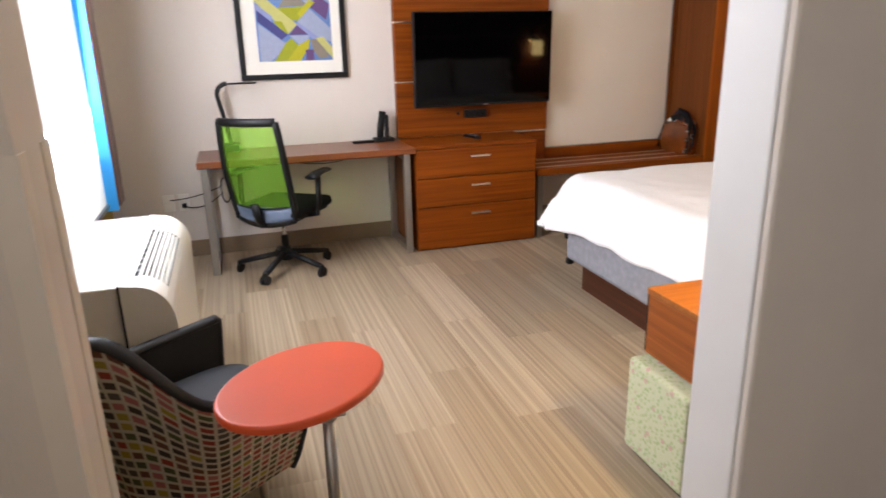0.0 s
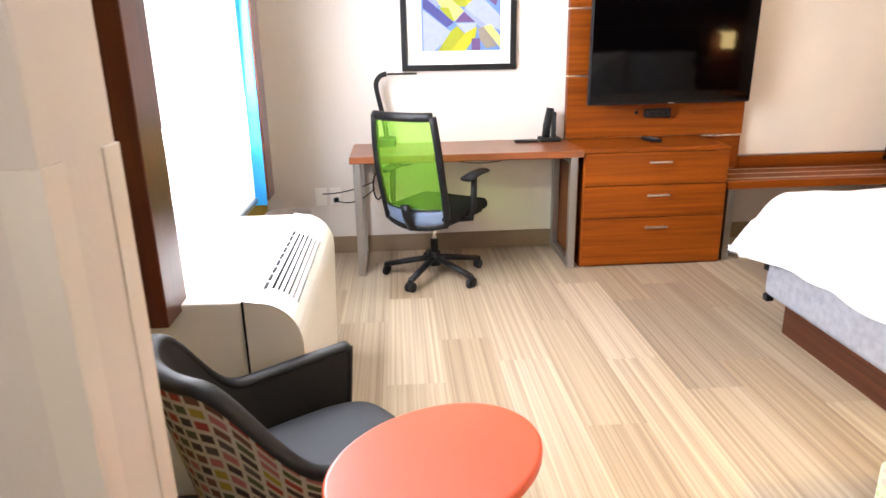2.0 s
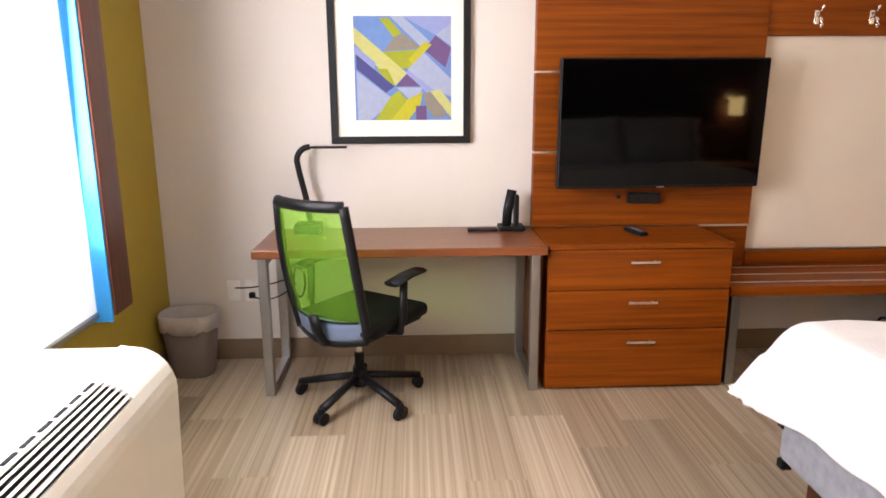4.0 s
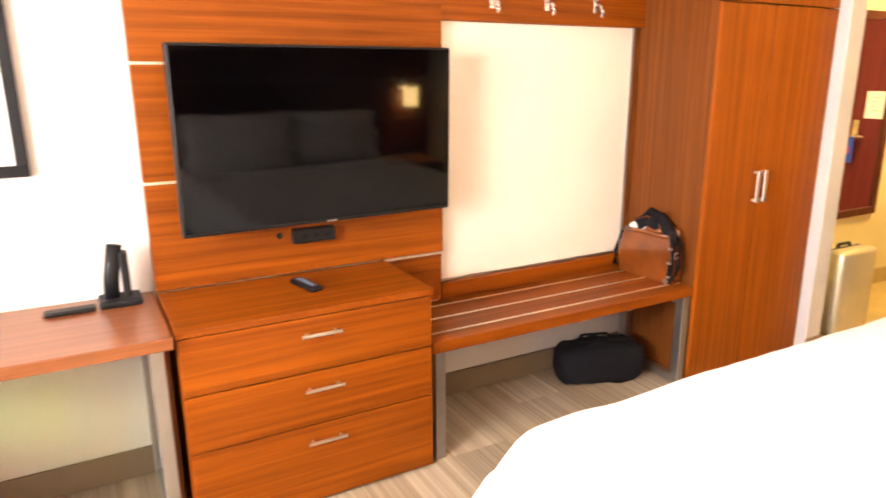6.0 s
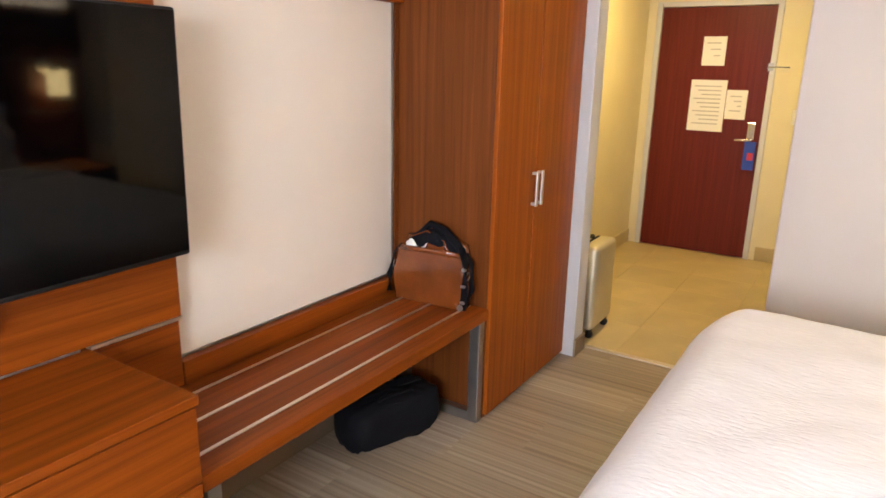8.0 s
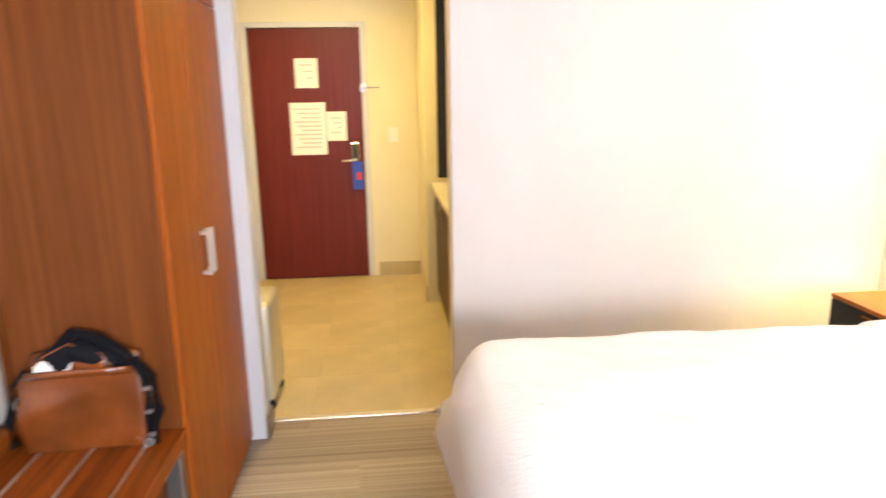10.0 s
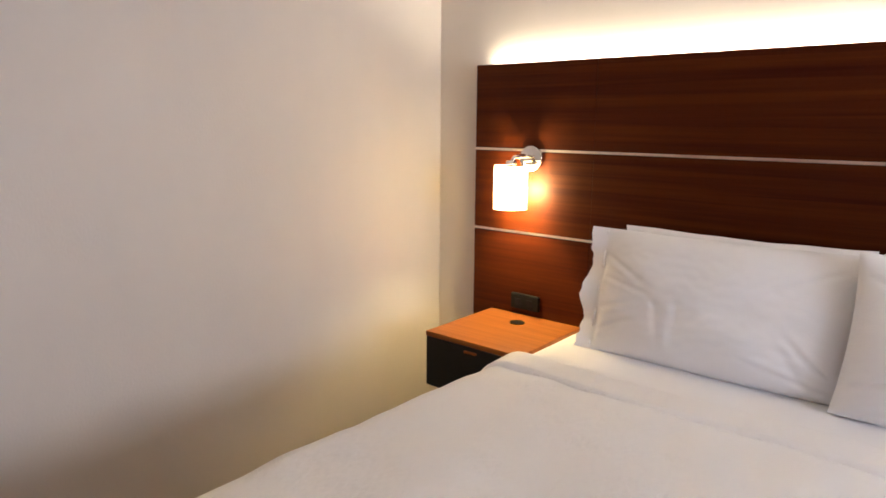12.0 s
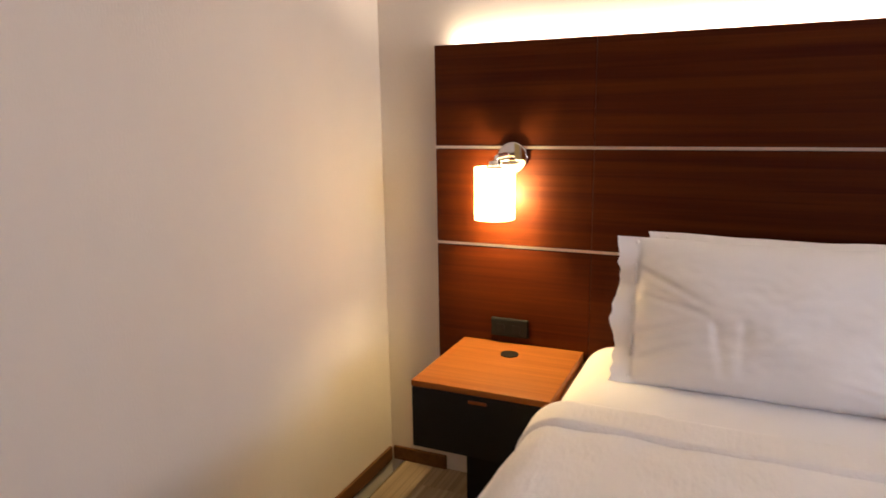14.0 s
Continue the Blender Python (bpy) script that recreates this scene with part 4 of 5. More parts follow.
part("hanging_strap", sweep([(0.15, -0.03, 0.27), (0.185, -0.06, 0.22), (0.192, -0.07, 0.12), (0.19, -0.08, 0.02)], 0.016, 0.006, seg=8), NAVY, bag, "dark hanging strap", smooth=True)
for k, z in enumerate((0.19, 0.12, 0.05)):
    part("buckle", box(0.182, -0.090 - 0.004 * k, z, 0.202, -0.078 - 0.004 * k, z + 0.011, 0.002), STEEL, bag, "small metal buckle")
part("charm", cyl((0.185, -0.098, 0.034), 0.014, 0.007, axis="y", bevel=0.002), STEEL, bag, "round metal charm")
for x, sg in ((-0.16, -1), (0.16, 1)):
    part("strap", sweep([(x, 0.0, 0.24), (x + sg * 0.03, -0.01, 0.20), (x + sg * 0.045, -0.03, 0.10), (x + sg * 0.03, -0.05, 0.03)], 0.014, 0.005, seg=8), NAVY, bag, smooth=True)
    bm = bmesh.new()
    ring = [(x + sg * 0.02, -0.02 + 0.016 * math.cos(a), 0.15 + 0.016 * math.sin(a)) for a in [i * math.pi / 8 for i in range(17)]]
    part("ring", sweep(ring, 0.003, seg=6), STEEL, bag, "small metal ring", smooth=True)

duf = thing("duffel_bag", (2.05, -0.225, 0), "black soft duffel bag on the floor under the bench", "bag", turn=-18)


def duffel_skin(u, v):
    a, b = 2 * math.pi * u, math.pi * (v - 0.5)
    k = 0.5
    cx, sx_, cz, sz = math.cos(a), math.sin(a), math.cos(b), math.sin(b)
    sp = lambda q: math.copysign(abs(q) ** k, q)
    n = 0.015 * wobble(cx * 2, sx_ * 2, sz * 2, 1.5)
    return (sp(cz) * sp(cx) * 0.235 + n, sp(cz) * sp(sx_) * 0.105 + n, max(0.0, 0.105 + sp(sz) * 0.105 + n))


part("body", grid(36, 18, duffel_skin), NAVY, duf, smooth=True)
for y in (-0.05, 0.05):
    part("handle", sweep([(-0.09, y, 0.20), (-0.07, y * 1.3, 0.222), (0.07, y * 1.3, 0.222), (0.09, y, 0.20)], 0.014, 0.005, seg=8), NAVY, duf, smooth=True)
part("zip", box(-0.17, -0.004, 0.205, 0.17, 0.004, 0.214), DARKSLOT, duf)

# ---- bed ----
bed = thing("bed", (1.68, -2.5, 0), "king bed with white duvet on a grey box spring", "bed")
part("plinth", box(0.72, -3.58, 0, 2.62, -1.60, 0.165, 0.004), PLINTH, bed, "dark wood plinth")
part("box_spring", box(0.655, -3.58, 0.175, 2.705, -1.50, 0.40, 0.03, seg=3), GREYFAB, bed, "grey woven box spring cover")
part("corner_guard_and_shade", box(0.66, -1.535, 0.14, 0.70, -1.495, 0.176, 0.006), BLACK, bed)
# Upper black block stands in for the shadow gap below the duvet hem.
part("corner_guard_and_shade", box(0.648, -1.53, 0.30, 0.69, -1.492, 0.36, 0.006), BLACK, bed)
part("mattress", box(0.70, -3.57, 0.40, 2.66, -1.51, 0.60, 0.06, seg=4), LINEN, bed)

BXC, BHALF, BYF, BZ, RR = 1.68, 0.93, -1.475, 0.680, 0.155


def over(s, r=0.115):
    """How far out and down cloth lies at a length s past an edge of radius r."""
    if s <= 0:
        return s, 0.0
    q = r * math.pi / 2
    if s < q:
        a = s / r
        return r * math.sin(a), r * (1 - math.cos(a))
    return r + 0.12 * (s - q), r + 0.98 * (s - q)


def duvet_point(u, v):
    half = BHALF - 0.045 * (1 - v)
    hang = 0.37 + 0.02 * wobble(v * 6, 0.3, 0)
    s = (u - 0.5) * 2 * (half + hang)
    ox, dx = over(abs(s) - half)
    x = BXC + math.copysign(half + ox, s)
    y0 = -2.93
    ln = BYF - y0
    t = v * (ln + 0.40 + 0.03 * wobble(u * 5, 1.7, 0))
    oy, dy = over(t - ln, RR)
    y = y0 + ln + oy
    drop = dx + dy
    fold = 0.0
    if drop > RR:
        fold = 0.020 * math.sin(11 * (x if dy > dx else y) + 3 * wobble(x, y, 0, 2)) * min(1, (drop - RR) / 0.2)
    z = BZ + 0.012 * wobble(x, y, 0, 3.0) + 0.005 * wobble(x, y, 4, 9) - drop
    z -= 0.008 * max(0, 1 - (v * 8))
    if dx > 0:
        x += math.copysign(fold, s) * (dx > dy)
    if dy > dx:
        y += fold
    cx = min(1.0, max(0.0, (abs(s) - half + 0.30) / 0.45))
    cy = min(1.0, max(0.0, (t - ln + 0.30) / 0.45))
    k = cx * cx * cy * cy * max(0.0, 1 - max(0.0, drop - RR) / 0.14)
    z -= 0.05 * cx * cy * (drop > RR) * min(1.0, max(0.0, (drop - RR) / 0.1)) * (s < 0)
    if s < 0:
        ear = cx * cy * math.exp(-((drop - 0.29) / 0.12) ** 2)
        x, y = x - 0.07 * ear, y + 0.02 * ear
    x, y, z = x - (0.085 * k if s > 0 else -0.015 * k), y - (0.085 if s > 0 else 0.02) * k, z - 0.02 * k * (drop < RR)
    return (x, y, max(z, 0.355 - 0.01 * cx * cy * (s < 0) + 0.02 * wobble(x, y, 9, 4)))


duvet = part("duvet", grid(110, 90, duvet_point), DUVET, bed, "white textured cotton duvet with hanging hem", smooth=True)
thicken(duvet, 0.022, -1)


def sheet_point(u, v):
    half = BHALF - 0.075
    s = (u - 0.5) * 2 * (half + 0.33)
    ox, dx = over(abs(s) - half)
    x = BXC + math.copysign(half + ox, s)
    y = -3.56 + 0.66 * v
    return (x, y, BZ - 0.012 - dx + 0.006 * wobble(x, y, 2, 5))


thicken(part("top_sheet", grid(80, 16, sheet_point), LINEN, bed, "smooth white cotton sheet", smooth=True), 0.012)


def turn_down(u, v):
    """The duvet's head end, folded back on itself: a soft crest, then a flat ribbed band with a free edge."""
    half = BHALF - 0.05
    s = (u - 0.5) * 2 * (half + 0.34)
    ox, dx = over(abs(s) - half)
    x = BXC + math.copysign(half + ox, s)
    wide = 0.14 + 0.008 * wobble(x, 2, 1, 3)
    y = -3.015 + 0.010 * wobble(x, 0, 1, 2.5)
    lift = 0.024 * (1 - (1 - min(1, v / 0.12)) ** 2) - 0.006 * max(0, v - 0.2)
    if v > 0.93:
        lift -= 0.020 * ((v - 0.93) / 0.07) ** 2
    lift += 0.0022 * math.sin(2 * math.pi * x / 0.017) * math.sin(math.pi * v) * (dx == 0)
    return (x + math.copysign(lift * min(1, dx / RR), s), y + wide * v, BZ - 0.008 - dx + lift * (1 - 0.6 * min(1, dx / RR)))


part("turned_edge", grid(260, 14, turn_down), DUVET, bed, "folded back duvet edge with ribbed weave", smooth=True)


CREASES = ((0.80, 0.55, 0.38, 0.15, 0.010), (0.84, 0.2, 0.5, 0.02, 0.007), (0.84, -0.3, 0.45, -0.12, 0.008), (0.80, -0.7, 0.55, -0.4, 0.008), (0.34, -0.1, 0.28, -0.75, 0.006),
           (0.22, -0.05, 0.14, -0.7, 0.005), (-0.86, -0.6, -0.55, -0.25, 0.010), (-0.84, -0.85, -0.4, -0.62, 0.008), (-0.72, -0.9, -0.5, -0.3, 0.005), (-0.85, 0.7, -0.6, 0.45, 0.006))


def crease(a, b, shift):
    """Depth of the folds that run from the ends of a pillow into its middle."""
    d = 0.0
    for k, (a0, b0, a1, b1, deep) in enumerate(CREASES):
        a0, a1 = a0 + 0.05 * math.sin(k * 2.1 + shift), a1 + 0.07 * math.sin(k * 3.7 + shift)
        ux, uz = a1 - a0, b1 - b0
        q = min(1.0, max(0.0, ((a - a0) * ux + (b - b0) * uz) / (ux * ux + uz * uz)))
        r = (a - a0 - q * ux) * uz - (b - b0 - q * uz) * ux
        far = math.hypot(a - a0 - q * ux, b - b0 - q * uz)
        w = 0.055
        d += deep * (1 - 0.75 * q) * math.exp(-(far / w) ** 2) * math.sin(2.2 * r / (w * math.hypot(ux, uz)) + 0.9)
    return d


def pillow(x, y, z, lean, w, h, turn=0.0, fat=0.085, hem_end=1, tilt=0.0, tone="plump white pillow leaning against the headboard"):
    """A pillow in its case: pinched corners, folds at both ends and a flat open hem at one end."""
    p = thing("pillow", (x, y, z), tone, "pillow", "pillows on the bed")
    turned = Matrix.Rotation(radians(turn), 4, "Z") @ Matrix.Rotation(radians(lean), 4, "X") @ Matrix.Rotation(radians(tilt), 4, "Y")
    foot = Vector((x, y, z + h / 2 * math.cos(radians(lean))))

    def skin(front):
        def f(u, v):
            a, b = 2 * u - 1, 2 * v - 1
            c = min(1.0, (a + 0.075) / 0.925) if a > 0 else min(1.0, -a)
            c = max(c, 0.0)
            e = (max(0.0, 1 - c ** 2.6) * max(0.0, 1 - abs(b) ** 2.4)) ** 0.55
            th = front * (fat * e * (1 - 0.12 * b) + 0.002 + 0.004 * (a > 0.85) * (1 - b * b))
            px = a * w / 2 * (1 - 0.035 * (1 - b * b) * (a < 0)) + (0.006 * math.sin(5 * b + x) + 0.010 * wobble(b, x, 0, 9)) * max(0, a - 0.8) * 5
            pz = b * h / 2 * (1 - (0.05 + 0.03 * wobble(a + x, 0, 0, 3)) * (1 - a * a) * (abs(b) ** 2) * (b > 0) - 0.10 * max(0, a - 0.75) * (b > 0))
            wr = 0.012 * wobble(a * 1.6 + x, b * 1.6, front, 1.6) * e + 0.0025 * wobble(a * 3 + x, b * 2, front + 3, 5) * e - crease(a, b, x * 3 + front) * min(1, e * 2) * front
            flare = 0.016 * math.sin(7 * b + x) * max(0, a - 0.8) * 5
            return turned @ Vector((hem_end * px, th + wr + flare, pz)) + foot
        return f
    bm = grid(84, 56, skin(1))
    join(bm, grid(84, 56, skin(-1)))
    bmesh.ops.remove_doubles(bm, verts=bm.verts, dist=0.0004)
    bmesh.ops.recalc_face_normals(bm, faces=bm.faces)
    part("cushion", bm, LINEN, p, smooth=True)
    hem = [turned @ Vector((hem_end * w / 2 * 0.875, 0.010 * math.sin(i * 0.4 + x), (i / 30 - 1) * h / 2 * 0.93)) + foot for i in range(61)]
    part("case_seam", sweep(hem, 0.0045, 0.006, seg=6), LINEN, p, "stitched pillowcase hem seam", smooth=True)
    return p


pillow(2.066, -3.325, 0.665, 15, 0.885, 0.452)
pillow(1.216, -3.285, 0.653, 14, 0.90, 0.465, 5, 0.10, -1, -3)
pillow(2.03, -3.465, 0.670, 7, 0.80, 0.435, -1, 0.07)
pillow(1.215, -3.465, 0.670, 7, 0.80, 0.435, 1, 0.07)

# ---- headboard, nightstands, sconce ----
hb = thing("headboard", (1.61, -3.6, 0.25), "dark cherry wood headboard panel with metal inlay strips", "headboard")
zs = (0.25, 0.993, 1.354, 1.722)
for z0, z1 in zip(zs, zs[1:]):
    for x0, x1 in ((-0.01, 0.578), (0.5795, 2.638), (2.6395, 3.23)):
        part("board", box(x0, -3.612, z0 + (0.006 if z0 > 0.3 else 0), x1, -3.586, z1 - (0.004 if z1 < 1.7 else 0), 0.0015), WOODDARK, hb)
for z in (0.996, 1.357):
    part("inlay_strip", box(-0.012, -3.613, z - 0.005, 3.232, -3.583, z + 0.005), ALU, hb, "satin metal inlay strip")
part("led_tape", box(0.03, -3.65, 1.700, 3.19, -3.618, 1.708), LED, hb, "warm glowing light tape behind the top edge")

WOODTOPW = wood("nightstand_top_laminate", (0.23, 0.07, 0.012), (0.36, 0.125, 0.025), "x", 0.4, 0.1)


def nightstand(x0, x1, right):
    t = thing("nightstand", ((x0 + x1) / 2, -3.35, 0), "floating nightstand with orange wood top and dark drawer front", "nightstand", "nightstands")
    part("top", box(x0, -3.583, 0.605, x1, -3.12, 0.626, 0.002), WOODTOPW, t)
    for xa in (x0, x1 - 0.02):
        part("side", box(xa, -3.583, 0.39, xa + 0.02, -3.133, 0.604, 0.001), WOODY, t)
    d = part("drawer", box(x0 + 0.001, -3.132, 0.392, x1 - 0.001, -3.122, 0.602, 0.002), BLACK, t, "black drawer front")
    part("handle", box((x0 + x1) / 2 - 0.03, -3.123, 0.578, (x0 + x1) / 2 + 0.03, -3.116, 0.587, 0.001), WOODY, d)
    part("bottom", box(x0 + 0.021, -3.583, 0.39, x1 - 0.021, -3.134, 0.41), BLACK, t)
    part("wall_bracket", box(x0 + 0.12, -3.583, 0.0, x1 - 0.12, -3.30, 0.389, 0.003), BLACK, t, "black support box")
    gx = x0 + 0.24 if right else x1 - 0.24
    bm = cyl((gx, -3.46, 0.627), 0.033, 0.004, bevel=0.001)
    part("grommet", bm, BLACK, t, "black cable grommet")
    return t


nightstand(2.655, 3.12, True)
nightstand(0.11, 0.575, False)
po = thing("power_outlet", (2.97, -3.58, 0.66), "black double power outlet on the headboard", "outlet")
part("plate", box(2.86, -3.585, 0.652, 3.005, -3.566, 0.722, 0.005), DARKSLOT, po)
for x in (2.89, 2.95):
    part("socket", box(x, -3.5665, 0.668, x + 0.03, -3.5645, 0.70), BLACK, po)

sc = thing("wall_sconce", (2.93, -3.58, 1.35), "lit wall sconce with white cylinder shade and chrome plate", "wall lamp", "bedside sconces")
part("wall_plate", cyl((2.925, -3.578, 1.322), 0.055, 0.016, axis="y", bevel=0.004), CHROME, sc, "round chrome plate", smooth=True)
part("arm", sweep([(2.925, -3.57, 1.33), (2.935, -3.53, 1.335), (2.955, -3.49, 1.33), (2.955, -3.475, 1.31)], 0.009, seg=10), CHROME, sc, smooth=True)
part("socket_cap", cyl((2.955, -3.47, 1.302), 0.022, 0.03), CHROME, sc, smooth=True)
bm = lathe((2.955, -3.47, 1.115), [(0.067, 0.0), (0.070, 0.0), (0.070, 0.18), (0.067, 0.18), (0.067, 0.0)], seg=48)
back = [f for f in bm.faces if (f.calc_center_median() - Vector((2.955, -3.47, f.calc_center_median().z))).normalized().y < -0.74]
bmesh.ops.delete(bm, geom=back, context="FACES")
shade = part("shade", bm, SHADE, sc, "glowing white fabric shade, open towards the board", smooth=True)
part("bulb", lathe((2.955, -3.47, 1.19), [(0.0, 0.0), (0.018, 0.012), (0.027, 0.035), (0.024, 0.06), (0.014, 0.085), (0.013, 0.098)], seg=24), SHADE, sc, "lit round bulb", smooth=True)
part("shade_ring", lathe((2.955, -3.47, 1.286), [(0.02, 0), (0.066, 0.0), (0.066, 0.004), (0.02, 0.004)], seg=32), OUTLETW, sc)

# Unseen second sconce above the near nightstand, added to match its warm light.
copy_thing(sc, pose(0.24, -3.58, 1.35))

# ---- ottoman under the second nightstand ----
ot = thing("ottoman", (0.3, -3.35, 0), "pale green floral upholstered cube ottoman under a nightstand", "ottoman")
part("cushion", box(0.055, -3.45, 0.02, 0.225, -3.115, 0.375, 0.018, seg=3), FLORAL, ot, smooth=False)
part("feet", box(0.08, -3.42, 0.0, 0.20, -3.15, 0.02), BLACK, ot)

# ---- side table ----
st = thing("side_table", (-1.06, -3.33, 0), "oval red-orange side table on a steel stem", "side table")
bm = cyl((0, 0, 0), 1.0, 0.026, seg=80)
bmesh.ops.transform(bm, matrix=Matrix.Translation((-1.08, -3.33, 0.59)) @ Matrix.Rotation(radians(40), 4, "Z") @ Matrix.Diagonal((0.25, 0.186, 1, 1)), verts=bm.verts)
ring = [e for e in bm.edges if any(len(f.verts) > 4 for f in e.link_faces)]
bmesh.ops.bevel(bm, geom=ring, offset=0.009, segments=4, affect="EDGES", profile=0.5)
part("tabletop", bm, RED, st, "oval red-orange laminate top")
part("stem", cyl((-1.035, -3.44, 0.29), 0.016, 0.56), STEEL, st, smooth=True)
part("collar", cyl((-1.035, -3.44, 0.553), 0.024, 0.035, bevel=0.004), STEEL, st, smooth=True)
part("clamp_knob", cyl((-1.005, -3.445, 0.553), 0.012, 0.03, axis="x", bevel=0.003), STEEL, st)
part("bracket", box(-1.09, -3.455, 0.566, -0.99, -3.28, 0.5765), STEEL, st)
part("foot_plate", cyl((-1.04, -3.42, 0.008), 0.17, 0.016, seg=48, bevel=0.004), STEEL, st)

# ---- armchair ----
ch = thing("armchair", (-1.42, -2.99, 0), "tub armchair with checked fabric shell and charcoal seat", "armchair", turn=34 - 90)


def tub(u, off):
    """The plan of the tub: a half round back, then straight arms. The chair faces +y. Returns place, share from the back and the angle."""
    r = 0.287 + off
    half, straight = r * math.pi / 2, 0.30
    d = (u - 0.5) * 2 * (half + straight)
    if abs(d) <= half:
        a = d / r - math.pi / 2
        return r * math.cos(a), r * math.sin(a), abs(d) / half
    return math.copysign(r - 0.02 * (abs(d) - half), d), abs(d) - half, 1.0


def shell(u, v, off):
    x, y, q = tub(u, off)
    q = min(1.0, max(0.0, (q - 0.36) / 0.56))
    top = 0.752 - 0.245 * q * q * (3 - 2 * q) + 0.012 * min(1.0, max(0.0, y) / 0.30)
    k = 0.74 + 0.26 * v ** 0.75
    lean = 0.05 * (1 - q) * v * v
    return Vector((x * k, y * k - lean, 0.15 + (top - 0.15) * v))


bm = grid(84, 22, lambda u, v: shell(u, v, 0.0))
uvl = bm.loops.layers.uv.new("UVMap")
bm.verts.index_update()
for f in bm.faces:
    for lp in f.loops:
        i, j = divmod(lp.vert.index, 23)
        lp[uvl].uv = (i / 84 * 1.40, j / 22 * 0.46)
part("shell", bm, CHECK, ch, "checked multicolour woven fabric shell", smooth=True)
part("inner_back", grid(84, 14, lambda u, v: shell(u, 0.3 + 0.7 * v, -0.045)), LEATHERBLACK, ch, "charcoal inner lining", smooth=True)
rim = [(shell(i / 72, 1, 0.0) + shell(i / 72, 1, -0.045)) / 2 for i in range(73)]
part("rim", sweep(rim, 0.027, 0.015, seg=12), LEATHERBLACK, ch, "black piped rim", smooth=True)
for s in (0.0, 1.0):
    edge = [(shell(s, i / 10, 0.0) + shell(s, i / 10, -0.045)) / 2 for i in range(11)]
    part("arm_front", sweep(edge, 0.027, 0.015, seg=12, up=(0, 1, 0)), LEATHERBLACK, ch, smooth=True)


def cushion(u, v, z0, z1, grow):
    """A seat pad with a round back and a square, softened front."""
    a = 2 * math.pi * u
    c, s_ = math.cos(a), math.sin(a)
    e = 0.45 if s_ > 0 else 1.0
    x, y = math.copysign(abs(c) ** e, c), math.copysign(abs(s_) ** e, s_)
    b = math.pi * (v - 0.5)
    w = math.cos(b) ** 0.35
    return ((0.21 + grow) * x * w, ((0.31 if s_ > 0 else 0.22) + grow) * y * w + 0.02, (z0 + z1) / 2 + (z1 - z0) / 2 * math.copysign(abs(math.sin(b)) ** 0.6, b))


part("seat", grid(48, 16, lambda u, v: cushion(u, v, 0.25, 0.40, 0.0)), SEATGREY, ch, "charcoal seat cushion", smooth=True)
part("underframe", grid(48, 12, lambda u, v: cushion(u, v, 0.12, 0.27, 0.005)), LEATHERBLACK, ch, smooth=True)
for i in range(4):
    a = radians(45 + 90 * i)
    part("leg", cyl((0.19 * math.cos(a), 0.02 + 0.19 * math.sin(a), 0.065), 0.013, 0.13, r2=0.017), STEEL, ch)

# ---- hall ----
door = thing("door_1", (6.04, -0.56, 0), "closed dark mahogany entry door with papers taped on", "door", kind="structure")
leaf = part("leaf", box(6.028, -1.0, 0.004, 6.072, -0.12, 2.046, 0.002), DOORWOOD, door)
for b in ((6.0, -0.118, 0, 6.05, -0.075, 2.09), (6.0, -1.045, 0, 6.05, -1.002, 2.09), (6.0, -1.0, 2.049, 6.05, -0.12, 2.09)):
    part("door_frame", box(*b, 0.004), JAMB, door, "cream door frame")
bm = box(6.018, -0.955, 1.0, 6.028, -0.90, 1.14, 0.004)
part("lock_plate", bm, CHROME, leaf)
part("door_handle", sweep([(6.02, -0.93, 1.0), (5.98, -0.93, 1.0), (5.965, -0.90, 1.0), (5.965, -0.82, 0.998)], 0.011, seg=8), CHROME, leaf, smooth=True)
tag = thing("door_tag", (6.0, -0.94, 0.76), "blue and red card hanging on the door handle", "door tag")
part("card", box(5.976, -0.985, 0.76, 5.979, -0.90, 0.99, 0.0005), TAGBLUE, tag)
part("stripe", box(5.9745, -0.975, 0.84, 5.9759, -0.93, 0.90), TAGRED, tag)


def notice(y0, y1, z0, z1, lines):
    t = thing("paper_notice", (6.026, (y0 + y1) / 2, z0), "white printed paper sheet taped to the door", "paper", "papers on the door")
    part("sheet", box(6.0245, y0, z0, 6.0272, y1, z1), PAPER, t)
    for i in range(lines):
        z = z1 - 0.05 - (z1 - z0 - 0.08) * i / max(1, lines)
        part("print_bar", box(6.0238, y0 + 0.04, z - 0.006, 6.0243, y1 - 0.03 - 0.03 * (i % 3), z + 0.004), INK, t)


notice(-0.655, -0.475, 1.585, 1.815, 3)
notice(-0.70, -0.415, 1.05, 1.47, 10)
notice(-0.865, -0.705, 1.16, 1.395, 4)
gl = thing("door_guard", (6.0, -1.05, 1.57), "small metal swing-bar door guard", "door guard")
part("bar", sweep([(5.998, -1.0, 1.58), (5.97, -1.02, 1.58), (5.97, -1.12, 1.58), (5.998, -1.14, 1.58)], 0.006, seg=8), STEEL, gl, smooth=True)
part("plate", box(5.996, -1.03, 1.55, 6.0, -0.99, 1.61, 0.001), STEEL, gl)
sw = thing("light_switch", (6.018, -1.25, 1.2), "white light switch plate", "light switch")
part("plate", box(6.014, -1.285, 1.14, 6.0195, -1.21, 1.26, 0.002), OUTLETW, sw)
part("rocker", box(6.011, -1.262, 1.175, 6.0145, -1.233, 1.225, 0.001), OUTLETW, sw)

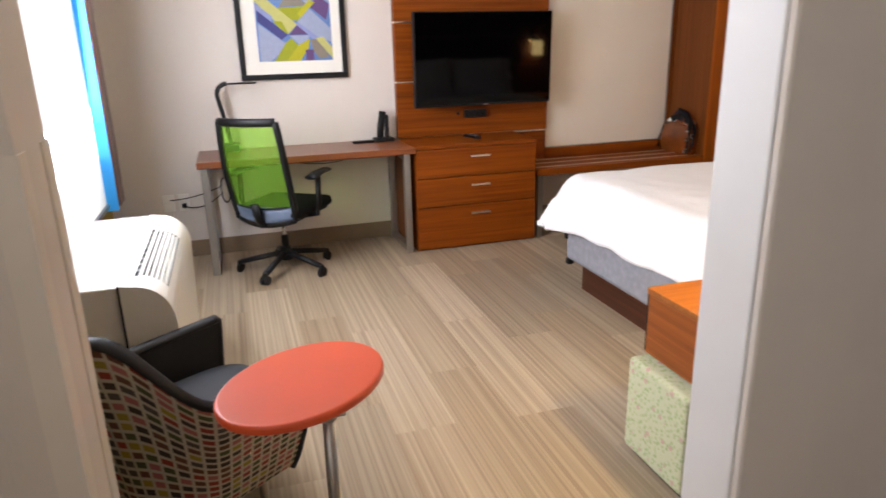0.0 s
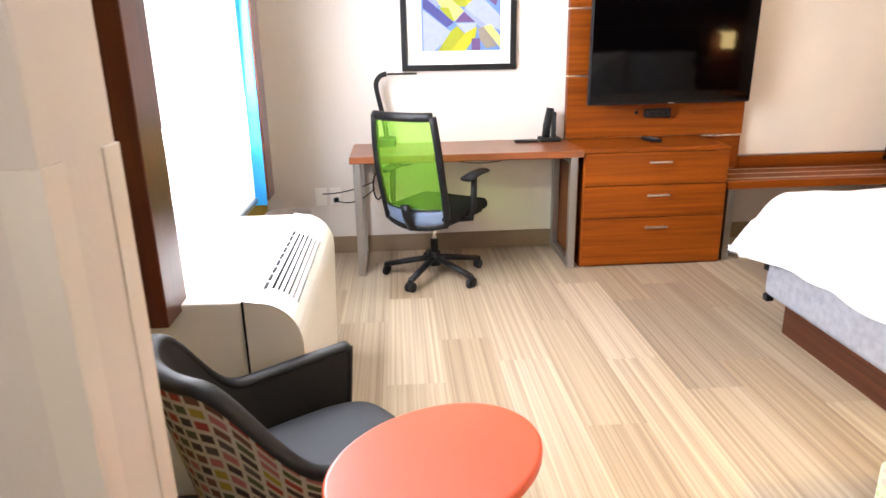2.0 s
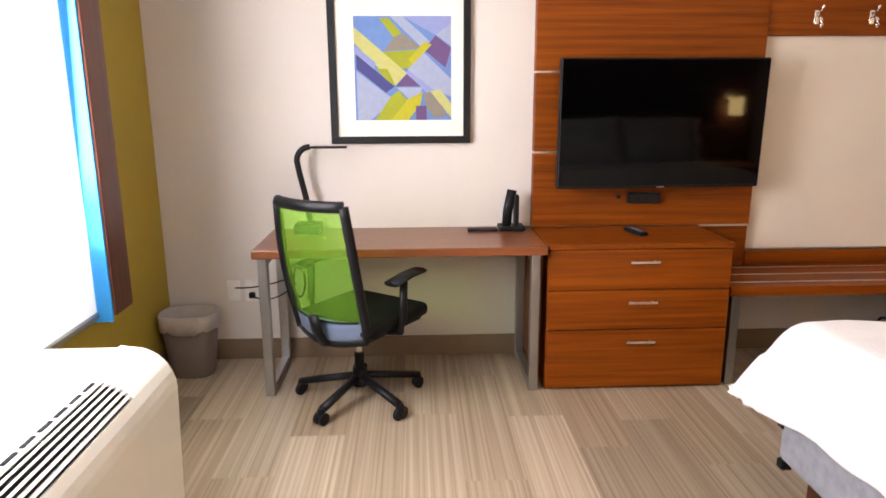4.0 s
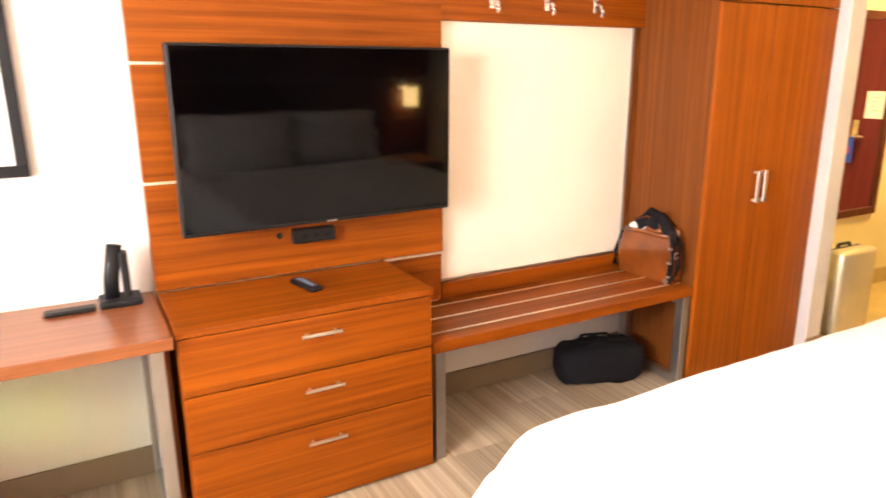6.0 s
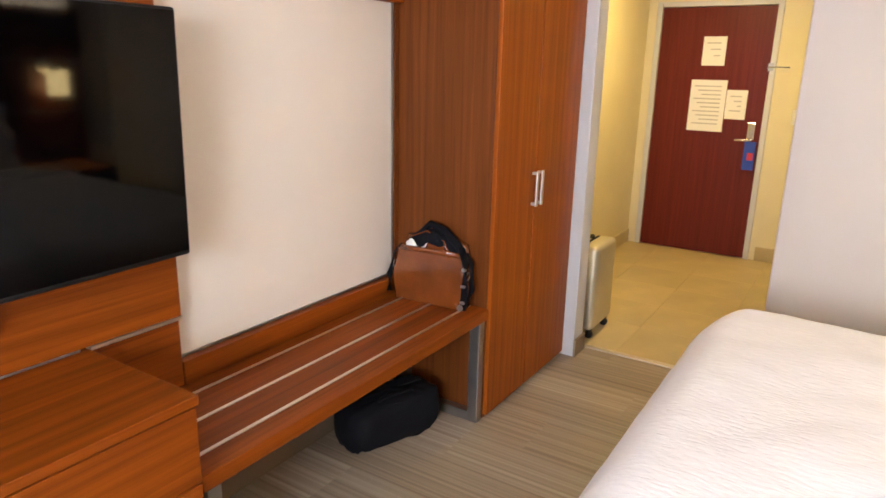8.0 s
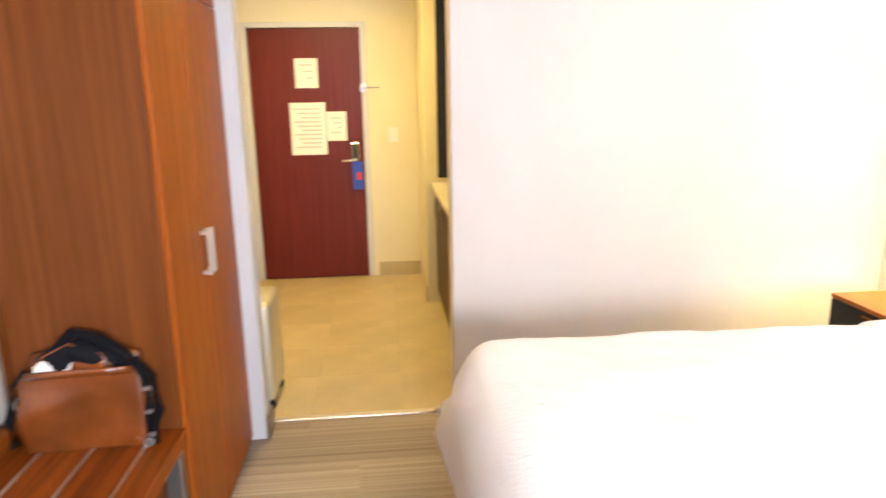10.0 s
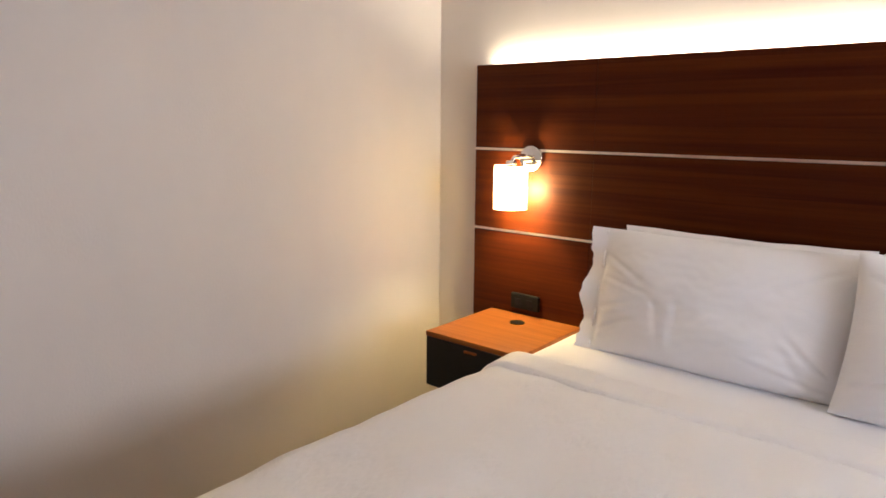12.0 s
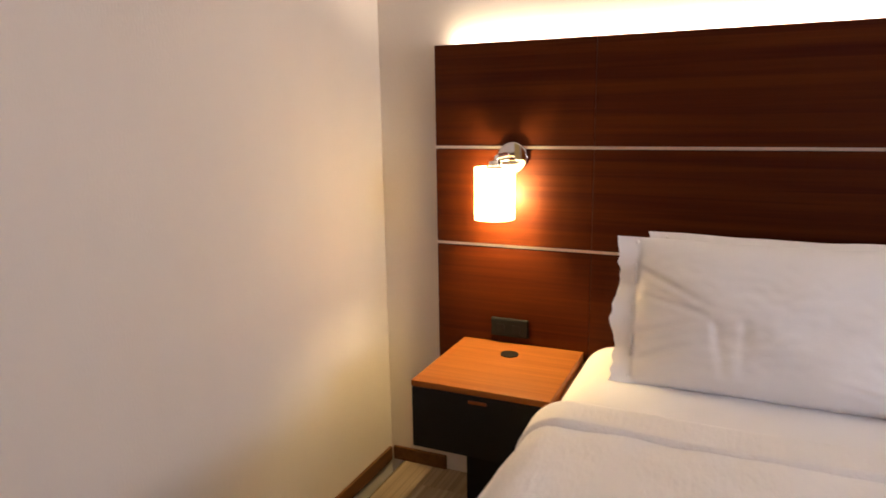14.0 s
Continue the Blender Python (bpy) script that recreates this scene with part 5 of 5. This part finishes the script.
mir = thing("hall_mirror", (4.4, -0.01, 0.57), "tall wall mirror in a dark wood frame", "mirror")
for b in ((4.02, 0.57, 4.80, 0.62), (4.02, 1.89, 4.80, 1.94), (4.02, 0.62, 4.07, 1.89), (4.75, 0.62, 4.80, 1.89)):
    part("frame_bar", box(b[0], -0.03, b[1], b[2], -0.001, b[3], 0.003), BROWNBOARD, mir)
part("glass", box(4.07, -0.016, 0.62, 4.75, -0.003, 1.89), MIRROR, mir, "clear mirror glass")

case = thing("suitcase", (3.7, -0.46, 0), "silver hard-shell suitcase standing on wheels", "suitcase")
part("shell", box(3.53, -0.575, 0.055, 3.87, -0.465, 0.56, 0.03, seg=4), SILVER, case, smooth=True)
part("shell", box(3.53, -0.455, 0.055, 3.87, -0.345, 0.56, 0.03, seg=4), SILVER, case, smooth=True)
part("zip_band", box(3.536, -0.467, 0.062, 3.864, -0.453, 0.553, 0.004), BLACK, case)
part("top_handle", sweep([(3.64, -0.46, 0.558), (3.65, -0.46, 0.575), (3.75, -0.46, 0.575), (3.76, -0.46, 0.558)], 0.012, 0.008, seg=8), BLACK, case, smooth=True)
for x in (3.57, 3.83):
    for y in (-0.545, -0.375):
        w = part("wheel", cyl((x, y, 0.024), 0.024, 0.022, axis="x", bevel=0.003), BLACK, case)
        part("wheel_fork", box(x - 0.016, y - 0.014, 0.028, x + 0.016, y + 0.014, 0.058, 0.004), BLACK, w)

cl = thing("ceiling_light", (4.75, -0.75, 2.4), "round lit flush ceiling light", "ceiling light")
part("glass", lathe((4.75, -0.75, 2.40), [(0.0, 0.0), (0.10, 0.008), (0.15, 0.03), (0.16, 0.058)], seg=36), FIXTURE, cl, smooth=True)
part("rim", lathe((4.75, -0.75, 2.44), [(0.16, 0.0), (0.17, 0.0), (0.17, 0.0198), (0.16, 0.0198)], seg=36), STEEL, cl)

van = thing("vanity", (4.4, -1.8, 0), "vanity cabinet with cream stone counter and dark doors", "vanity")
part("counter", box(3.665, -2.098, 0.86, 5.195, -1.49, 0.90, 0.006), STONE, van, "cream stone counter")
part("backsplash", box(3.665, -2.098, 0.901, 5.195, -2.08, 1.0, 0.003), STONE, van)
part("body", box(3.67, -2.095, 0.08, 5.19, -1.54, 0.859), PLINTH, van)
part("toe_kick", box(3.67, -2.095, 0.0, 5.19, -1.60, 0.08), BLACK, van)
for i in range(3):
    d = part("door", box(3.68 + 0.505 * i, -1.538, 0.10, 4.175 + 0.505 * i, -1.52, 0.85, 0.002), PLINTH, van)
    part("handle", box(4.12 + 0.505 * i, -1.518, 0.66, 4.13 + 0.505 * i, -1.505, 0.80, 0.002), STEEL, d)
vm = thing("side_mirror_panel", (5.19, -1.8, 1.05), "tall dark navy panel in the vanity alcove", "wall panel")
part("frame", box(5.185, -2.085, 0.935, 5.199, -1.54, 2.315, 0.002), BLACK, vm)
part("panel", box(5.17, -2.07, 0.95, 5.198, -1.555, 2.3, 0.003), plain("navy_panel", (0.008, 0.01, 0.035), 0.3, 0.1), vm)

# ---- floor pieces ----
floor_ob = bpy.data.objects["floor"]
hall_ob = bpy.data.objects["hall_floor"]


def piece_mesh(name, w, l, t, m, bevel, gap):
    bm = box(gap, gap, -t, w - gap, l - gap, 0)
    top = [e for e in bm.edges if all(v.co.z > -1e-6 for v in e.verts)]
    bmesh.ops.bevel(bm, geom=top, offset=bevel, segments=1, affect="EDGES")
    me = bpy.data.meshes.new(name)
    bm.to_mesh(me)
    bm.free()
    me.materials.append(m)
    return me


def lay(name, me, parent, x, y, z):
    ob = new(name, me)
    ob.parent = parent
    ob.location = (x, y, z)
    return ob


shared = {}
rng = random.Random(4)


def sized(name, w, l, t, m, bevel):
    key = (name, round(w, 3), round(l, 3))
    if key not in shared:
        shared[key] = piece_mesh(name, w, l, t, m, bevel, 0.0001 if name == "plank" else 0.0006)
    return shared[key]


PW, PL = 0.25, 1.0
JOINTS = {4: 0.07, 7: 0.68, 8: 0.21, 9: 0.91, 10: 0.145}
col = 0
x = -2.04
while x < 3.42:
    w = min(0.07 if col == 0 else PW, 3.428 - x)
    y = -8.0 + JOINTS.get(col, (0.0, 0.5, 0.25, 0.75)[col % 4])
    while y < -0.001:
        a, b = max(y, -6.4), min(y + PL, 0)
        if b - a > 0.02:
            lay("plank", sized("plank", w, b - a, 0.006, CARPET, 0.0003), floor_ob, x, a, 0.0)
        y += PL
    x += w
    col += 1
TW, TL = 0.45, 0.45
x = 3.472
while x < 6.0:
    w = min(TW, 6.018 - x)
    y = -2.1
    while y < -0.01:
        l = min(TL, -0.002 - y)
        lay("tile", sized("tile", w, l, 0.006, TILE, 0.0015), hall_ob, x, y, 0.002)
        y += TL
    x += TW
